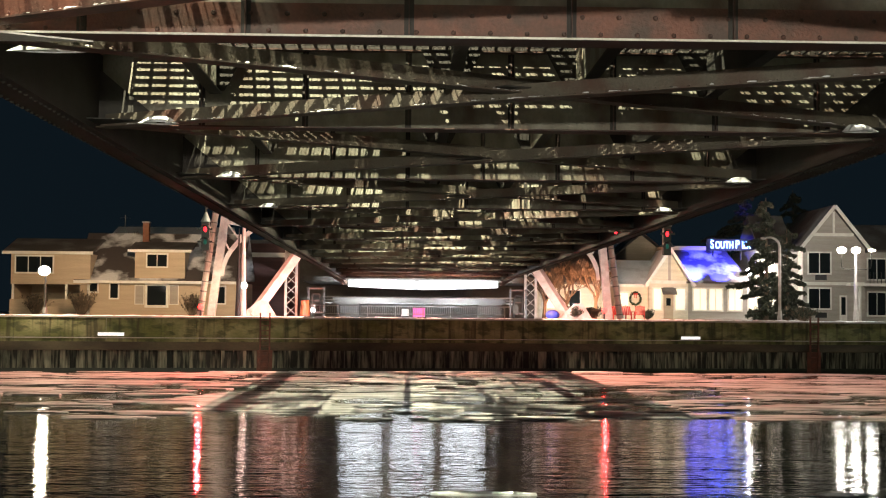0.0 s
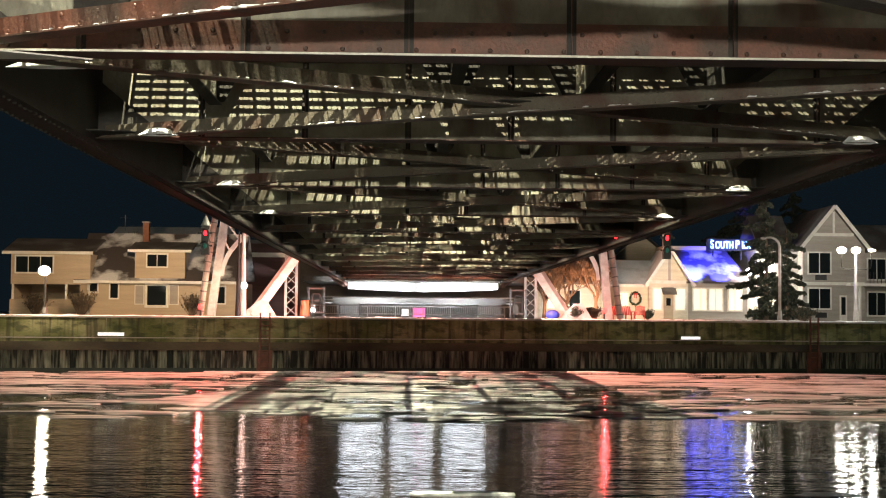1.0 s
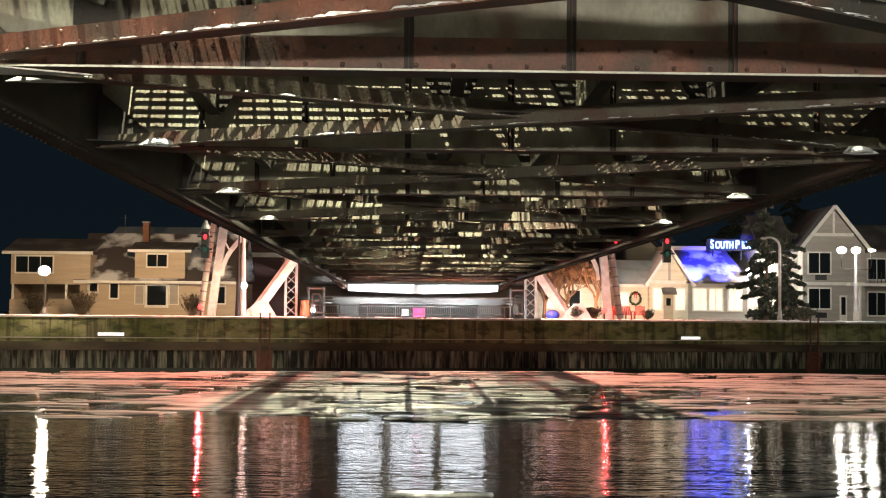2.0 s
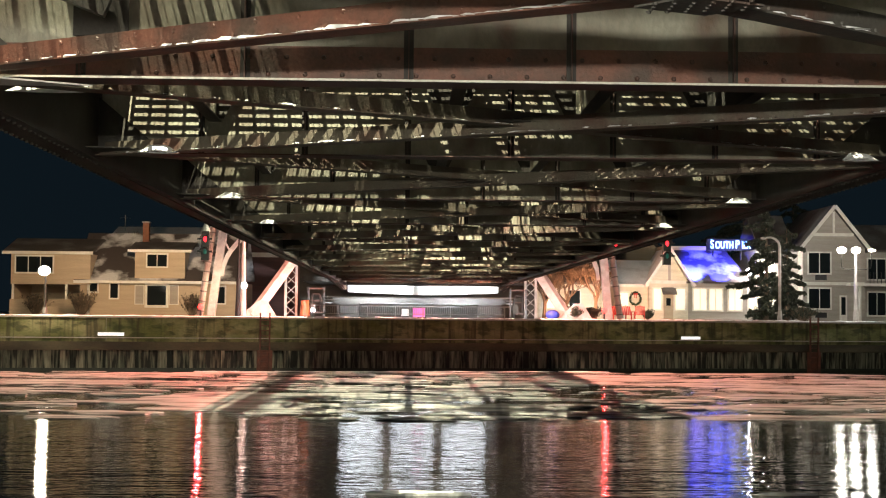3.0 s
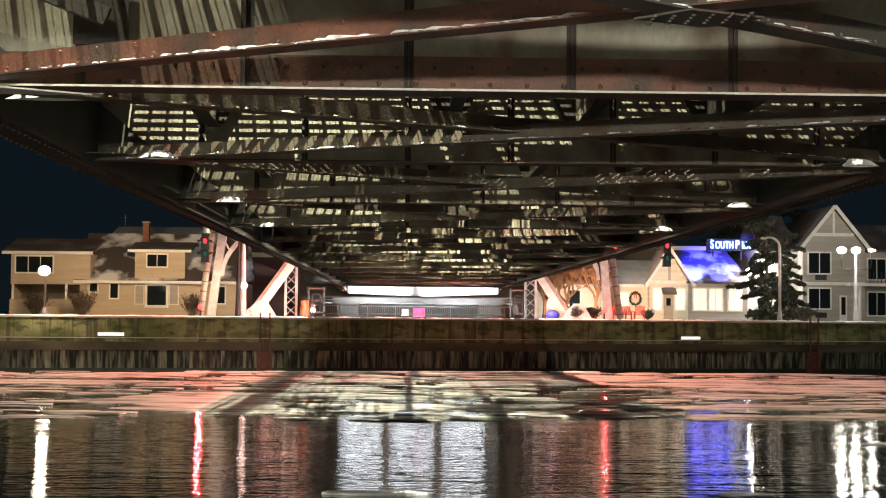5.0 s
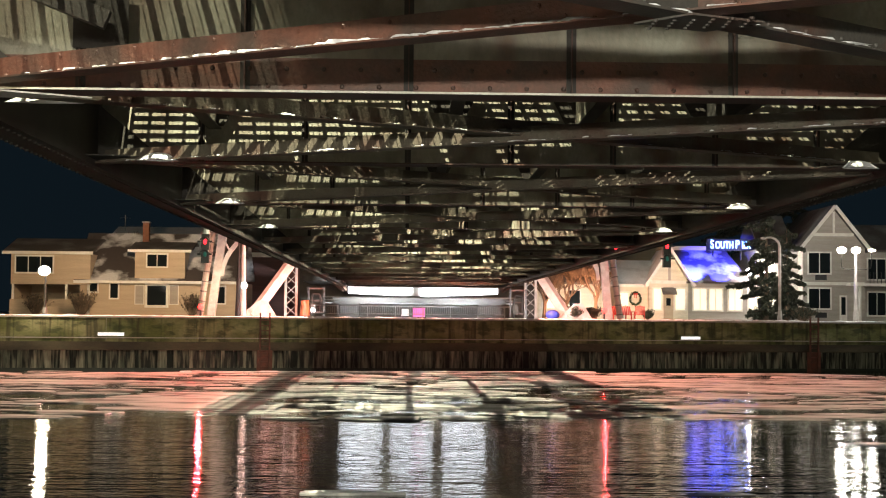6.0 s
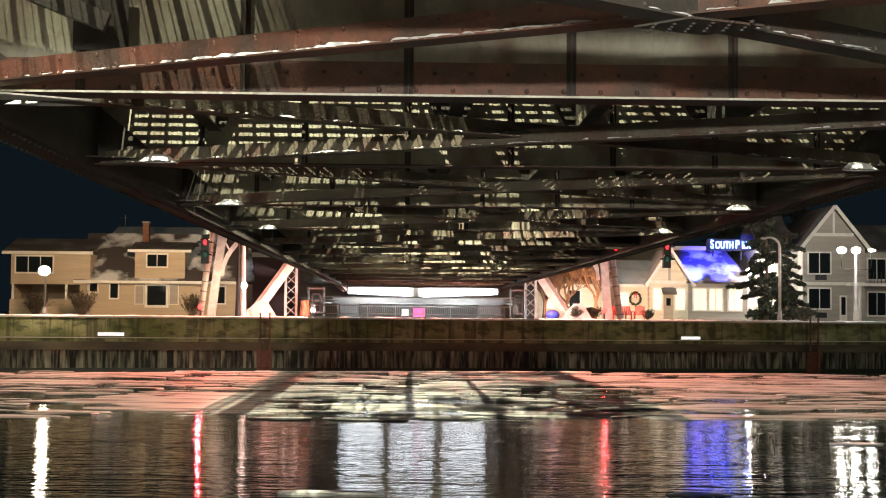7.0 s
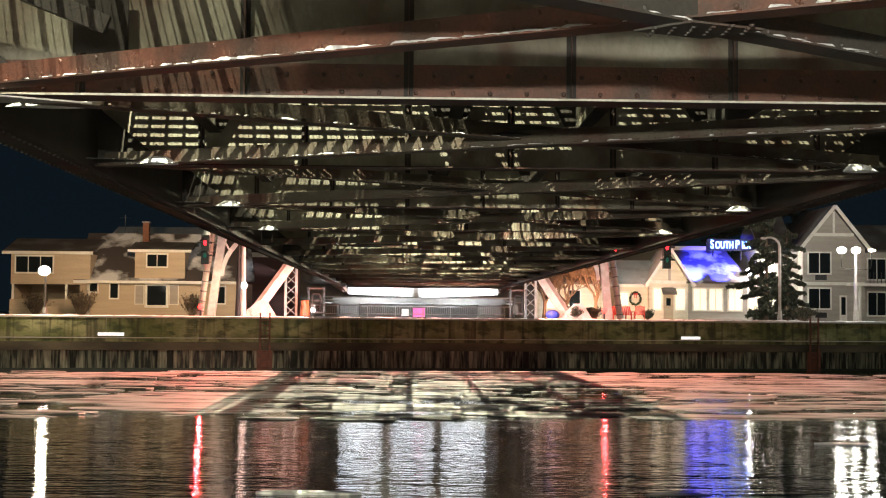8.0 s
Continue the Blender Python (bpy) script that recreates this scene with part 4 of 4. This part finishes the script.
# ---- trees and shrubs ----
def spruce(x, y, height, radius, seed):
    r = random.Random(seed)
    t = thing("spruce_tree", pose(x, y, GROUND_Z), "tall dark green spruce with uneven drooping boughs", "tree")
    part("trunk", tube([(0, 0, 0), (0.05, 0, height * 0.5), (0, 0, height)], 0.22, 0.03, 8), BARK, t)
    limbs, bm = bmesh.new(), bmesh.new()
    n = 50
    for k in range(n):
        z = height * (0.07 + 0.92 * k / n)
        a = r.random() * 6.283
        ln = radius * (1.04 - k / n) ** 0.42 * (0.25 + 0.85 * r.random() ** 1.4)
        d = Vector((math.cos(a), math.sin(a), 0))
        tip = d * ln + Vector((0, 0, z - 0.22 * ln))
        beam((0, 0, z), tip, 0.05, 0.05, limbs)
        m = max(14, int(ln * 80))
        for i in range(m):
            f = 0.15 + 0.9 * i / m
            c = Vector((0, 0, z)).lerp(tip, f)
            side = Vector((-d.y, d.x, 0)) * (r.random() - 0.5) * 0.9 * ln * (1.1 - f)
            c = c + side + Vector((0, 0, -0.18 * r.random()))
            s = 0.06 + 0.09 * r.random()
            e = Vector((r.random() - 0.5, r.random() - 0.5, -0.5 * r.random())).normalized() * s * 1.7
            w = Vector((r.random() - 0.5, r.random() - 0.5, r.random() - 0.5)).normalized() * s
            vs = [bm.verts.new(c + o) for o in (-e, w, e, -w)]
            bm.faces.new(vs)
    part("bough_frame", limbs, BARK, t)
    part("crown", bm, NEEDLE, t)


spruce(27.7, 112.5, 9.5, 3.5, 3)
spruce(29.6, 113.6, 7.2, 2.6, 8)
spruce(30.0, 130.0, 13.5, 5.0, 14)
spruce(35.5, 134.0, 12.0, 4.5, 15)


def bare_tree(x, y, height, seed, spread=0.55):
    r = random.Random(seed)
    t = thing("bare_tree", pose(x, y, GROUND_Z), "leafless tree with fine spreading twigs", "tree")
    trunk, twigs = bmesh.new(), bmesh.new()

    def grow(p, d, ln, rad, depth):
        q = p + d * ln
        mid = (p + q) / 2 + Vector((r.random() - 0.5, r.random() - 0.5, 0)) * ln * 0.15
        tube([p, mid, q], rad, rad * 0.65, 6 if depth < 2 else 4, trunk if depth < 2 else twigs)
        if depth == 6:
            return
        for _ in range(3 if depth else 4):
            nd = (d + Vector((r.random() - 0.5, r.random() - 0.5, r.random() * 0.5 - 0.1)) * 2 * spread).normalized()
            grow(p + (q - p) * (0.6 + 0.4 * r.random()), nd, ln * (0.62 + 0.2 * r.random()), max(rad * 0.58, 0.020), depth + 1)

    grow(Vector((0, 0, -0.1)), Vector((0.05, 0, 1)), height * 0.30, 0.17, 0)
    part("trunk", trunk, BARK, t)
    part("crown", twigs, BARK, t)


bare_tree(10.6, 113.0, 5.0, 5, 0.95)
bare_tree(14.4, 112.0, 5.4, 6, 0.95)
bare_tree(12.5, 114.5, 5.6, 9, 0.95)
bare_tree(-24.5, 127.0, 8.0, 12, 0.6)


def shrub(x, y, h, w, seed, material, label):
    r = random.Random(seed)
    t = thing("shrub", pose(x, y, GROUND_Z), label, "shrub")
    bm, leaf = bmesh.new(), bmesh.new()
    for k in range(70):
        a = r.random() * 6.283
        q = Vector((math.cos(a) * w * r.random(), math.sin(a) * w * 0.6 * r.random(), h * (0.5 + 0.5 * r.random())))
        beam((q.x * 0.2, q.y * 0.2, 0), q, 0.025, 0.025, bm)
        for i in range(14):
            c = q * (0.45 + 0.6 * r.random()) + Vector((r.random() - 0.5, r.random() - 0.5, r.random() - 0.5)) * 0.25
            e = Vector((r.random() - 0.5, r.random() - 0.5, r.random() - 0.5)).normalized() * 0.10
            g2 = Vector((r.random() - 0.5, r.random() - 0.5, r.random() - 0.5)).normalized() * 0.05
            leaf.faces.new([leaf.verts.new(c + o) for o in (-e, g2, e, -g2)])
    part("branchwork", bm, BARK, t)
    part("foliage", leaf, material, t)


shrub(-25.4, 115.5, 1.9, 1.3, 1, BUSH, "brown leafless shrub by the house wall")
shrub(-16.6, 114.0, 1.7, 1.1, 2, BUSH, "brown winter shrub under the house eaves")
shrub(-29.3, 116.8, 1.6, 1.4, 3, BUSH, "sparse winter shrub beside the carport")
shrub(12.0, 104.0, 0.9, 0.9, 4, NEEDLE, "low dark evergreen shrub")
shrub(13.4, 106.0, 0.8, 0.9, 5, NEEDLE, "low dark evergreen shrub")
shrub(18.6, 112.8, 0.7, 0.5, 6, NEEDLE, "low dark evergreen shrub by the inn")
shrub(30.2, 111.0, 1.1, 1.2, 7, NEEDLE, "low dark evergreen shrub under the spruce")

# ---- small things ----
t = thing("wreath", pose(18.25, IY + 0.70, 5.15), "large green Christmas wreath with red bow", "wreath")
bm = bmesh.new()
r = random.Random(2)
for k in range(420):
    a = r.random() * 6.283
    rr = 0.42 + 0.13 * (r.random() - 0.5)
    c = Vector((rr * math.cos(a), -0.06 * r.random(), rr * 1.15 * math.sin(a)))
    e = Vector((r.random() - 0.5, r.random() - 0.5, r.random() - 0.5)).normalized() * 0.10
    g2 = Vector((r.random() - 0.5, r.random() - 0.5, r.random() - 0.5)).normalized() * 0.05
    bm.faces.new([bm.verts.new(c + o) for o in (-e, g2, e, -g2)])
part("boughs", bm, WREATHGREEN, t)
bm = ball((-0.08, -0.12, 0.38), 0.11, squash=0.7)
ball((0.10, -0.12, 0.38), 0.11, bm, 0.7)
box(-0.09, -0.03, -0.14, -0.10, 0.05, 0.36, bm)
box(0.03, 0.09, -0.14, -0.10, 0.02, 0.36, bm)
part("bow", bm, REDPAINT, t)


def garden_chair(x, y, rz):
    t = thing("garden_chair", pose(x, y, GROUND_Z, 0, 0, rz), "red slatted wooden garden chair", "chair", "red garden chairs")
    for k in range(5):
        o = -0.28 + 0.14 * k
        part("back_slat", beam((o, 0.25, 0.35), (o * 1.1, 0.55, 1.08 - 0.25 * abs(o)), 0.11, 0.025), REDPAINT, t)
    for k in range(4):
        part("seat_slat", box(-0.30, 0.30, -0.30 + 0.14 * k, -0.18 + 0.14 * k, 0.36, 0.385), REDPAINT, t)
    for s in (-0.36, 0.36):
        part("arm", box(s - 0.07, s + 0.07, -0.4, 0.35, 0.60, 0.625), REDPAINT, t)
        part("leg", box(s - 0.03, s + 0.03, -0.34, -0.27, 0, 0.60), REDPAINT, t)
        part("leg", box(s - 0.03, s + 0.03, 0.24, 0.31, 0, 0.60), REDPAINT, t)


garden_chair(17.0, 112.0, 15)
garden_chair(17.9, 112.2, -10)
garden_chair(16.2, 111.2, 30)
t = thing("traffic_drum", pose(-7.0, 101.5, GROUND_Z), "orange plastic traffic drum beside the laced column", "traffic drum")
bm = tube([(0, 0, 0), (0, 0, 1.15)], 0.36, 0.28, 14)
part("drum", bm, ORANGE, t)
part("foot", tube([(0, 0, 0), (0, 0, 0.1)], 0.45, 0.42, 14), BLACK, t)
def pipe_rack(x, y, label):
    t = thing("pipe_rack", pose(x, y, GROUND_Z), label, "equipment rack")
    for o in (-0.55, 0.55):
        part("upright", box(o - 0.06, o + 0.06, -0.06, 0.06, 0, 2.1), BLACK, t)
    for z in (0.3, 1.1, 1.95):
        part("rail", box(-0.49, 0.49, -0.05, 0.05, z, z + 0.1), RUST, t)
    part("pipe", tube([(-0.3, -0.12, 0), (-0.3, -0.12, 1.4), (-0.2, -0.12, 1.6), (0.2, -0.12, 1.6), (0.3, -0.12, 1.4), (0.3, -0.12, 0.5)], 0.06, seg=8), BLACK, t)
    part("cabinet", box(-0.42, 0.0, -0.30, -0.19, 0.35, 1.0), DARKSTEEL, t)


pipe_rack(7.9, 103.6, "black steel pipe rack beside the laced column")
pipe_rack(-6.3, 103.0, "dark steel pipe rack behind the traffic drum")
t = thing("roof_aerial", pose(-26.6, 139.0, 11.2), "thin aerial mast on the far roof", "aerial")
part("mast", tube([(0, 0, 0), (0, 0, 1.7)], 0.035, seg=6), GALV, t)
part("crossbar", tube([(-0.5, 0, 1.4), (0.5, 0, 1.4)], 0.02, seg=5), GALV, t)
t = thing("covered_barrow", pose(10.3, 103.2, GROUND_Z), "blue tarpaulin-covered bundle on the ground", "bundle")
part("cover", ball((0, 0, 0.32), 0.5, squash=0.65), BLUECLOTH, t, "", True)
part("strap", box(-0.52, 0.52, -0.03, 0.03, 0.0, 0.05), BLACK, t)


# ---- drifting ice ----
def floe(seed, rx, ry, thick=0.05):
    r = random.Random(seed)
    n = 22
    bm = bmesh.new()
    ph = [r.random() * 6.283 for _ in range(4)]
    top, low = [], []
    for k in range(n):
        a = 2 * math.pi * k / n
        f = 1 + 0.18 * math.sin(2 * a + ph[0]) + 0.13 * math.sin(3 * a + ph[1]) + 0.10 * math.sin(5 * a + ph[2]) + 0.12 * (r.random() - 0.5)
        x, y = rx * f * math.cos(a), ry * f * math.sin(a)
        top.append(bm.verts.new((x * 0.97, y * 0.95, thick * (0.6 + 0.6 * r.random()))))
        low.append(bm.verts.new((x, y, -0.02)))
    c = bm.verts.new((0, 0, thick * 0.9))
    for k in range(n):
        j = (k + 1) % n
        bm.faces.new((top[k], top[j], c))
        bm.faces.new((low[k], low[j], top[j], top[k]))
    return bm


FLOES = []
r = random.Random(21)
for attempt in range(9000):
    y = 51.5 + 44.5 * r.random() ** 0.85
    x = -36.0 + 84.0 * r.random()
    size = 0.35 + 2.3 * r.random() ** 2
    rx, ry = size * (1.7 + 1.5 * r.random()), size * (0.9 + 0.7 * r.random())
    wall_y = 96.5 + 0.1885 * (x - 2)
    if y - ry < 51.0 or y + ry * 1.5 > wall_y or (y < 55 and r.random() < 0.35):
        continue
    if any(abs(x - o[1]) < 0.74 * (rx + o[5]) and abs(y - o[2]) < 0.74 * (ry + o[6]) for o in FLOES) or len(FLOES) > 290:
        continue
    ob = link("ice_floe", floe(len(FLOES), rx, ry, 0.012 + 0.02 * r.random()), ICE)
    tagged(ob, "thin grey slushy ice floe drifting on water", "ice floe", "drifting ice floes")
    FLOES.append((ob, x, y, 0.0002 * len(FLOES), 0.47 + 0.04 * math.sin(y * 0.7), rx, ry))
# Snow white on these near floes stands for the light falling on them.
for sx, sy, rx, ry in ((1.5, 30.5, 0.95, 0.32), (16.5, 43.0, 0.8, 0.3)):
    ob = link("ice_floe", floe(900 + int(sx), rx, ry, 0.05), SNOW)
    tagged(ob, "small ice floe coloured pale as if lit, drifting on water", "ice floe", "drifting ice floes")
    FLOES.append((ob, sx, sy, 0.0, 0.45, rx, ry))


ob = link("ice_floe", floe(931, 0.75, 0.28, 0.02), DARKICE)
tagged(ob, "dark ice floe drifting on water", "ice floe", "drifting ice floes")
FLOES.append((ob, 9.3, 30.7, 0.0, 0.45, 0.8, 0.32))
for k in range(7):
    sx = -9.0 + 3.6 * k
    rx = 1.6 + 0.9 * r.random()
    ob = link("ice_floe", floe(950 + k, rx, 0.22, 0.05), SNOW)
    tagged(ob, "snow-covered ice strip drifting along the wall", "ice floe", "drifting ice floes")
    FLOES.append((ob, sx, 96.5 + 0.1885 * sx - 2.0, 0.02, 0.30, rx, 0.22))
verts, faces = [], []
while len(faces) < 5600:
    y = 51.0 + 45.0 * r.random() ** 0.9
    x = -38.0 + 88.0 * r.random()
    if y > 95.0 + 0.1885 * (x - 4):
        continue
    size = 0.10 + 0.45 * r.random() ** 3
    lx, ly, z, n = size * (1.5 + 2.5 * r.random()), size * (0.4 + 0.5 * r.random()), 0.012 + 0.07 * r.random() ** 2, len(verts)
    for k in range(7):
        f = 0.65 + 0.7 * r.random()
        verts.append((x + lx * f * math.cos(k * 0.898), y + ly * f * math.sin(k * 0.898), z + 0.02 * (r.random() - 0.5)))
    verts.append((x, y, z + 0.02))
    faces += [(n + k, n + (k + 1) % 7, n + 7) for k in range(7)]
me = bpy.data.meshes.new("slush")
me.from_pydata(verts, [], faces)
me.materials.append(ICE)
slush = tagged(new("slush", me), "broken grey slush drifting between the floes", "slush", kind="stuff")


def motions():
    # height of the span above its last place, as it is let down
    fall = ((0.0, 0.560), (0.5, 0.474), (1.0, 0.397), (1.5, 0.320), (2.25, 0.226), (3.0, 0.158), (3.5, 0.134), (4.0, 0.112), (4.5, 0.094), (5.25, 0.070), (6.0, 0.048), (6.5, 0.038), (7.0, 0.025), (7.5, 0.014), (8.0, 0.0))
    walk(span, [(t, pose(0, 0, z)) for t, z in fall])
    walk(water_sheet, [(0.0, pose(0, 0, 0)), (8.0, pose(-3.2, -1.6, 0))])
    walk(slush, [(0.0, pose(0, 0, 0)), (8.0, pose(-3.76, 0, 0))])
    for ob, x, y, z, v, rx, ry in FLOES:
        walk(ob, [(0.0, pose(x, y, z)), (8.0, pose(x - 8 * v, y, z))])


motions()
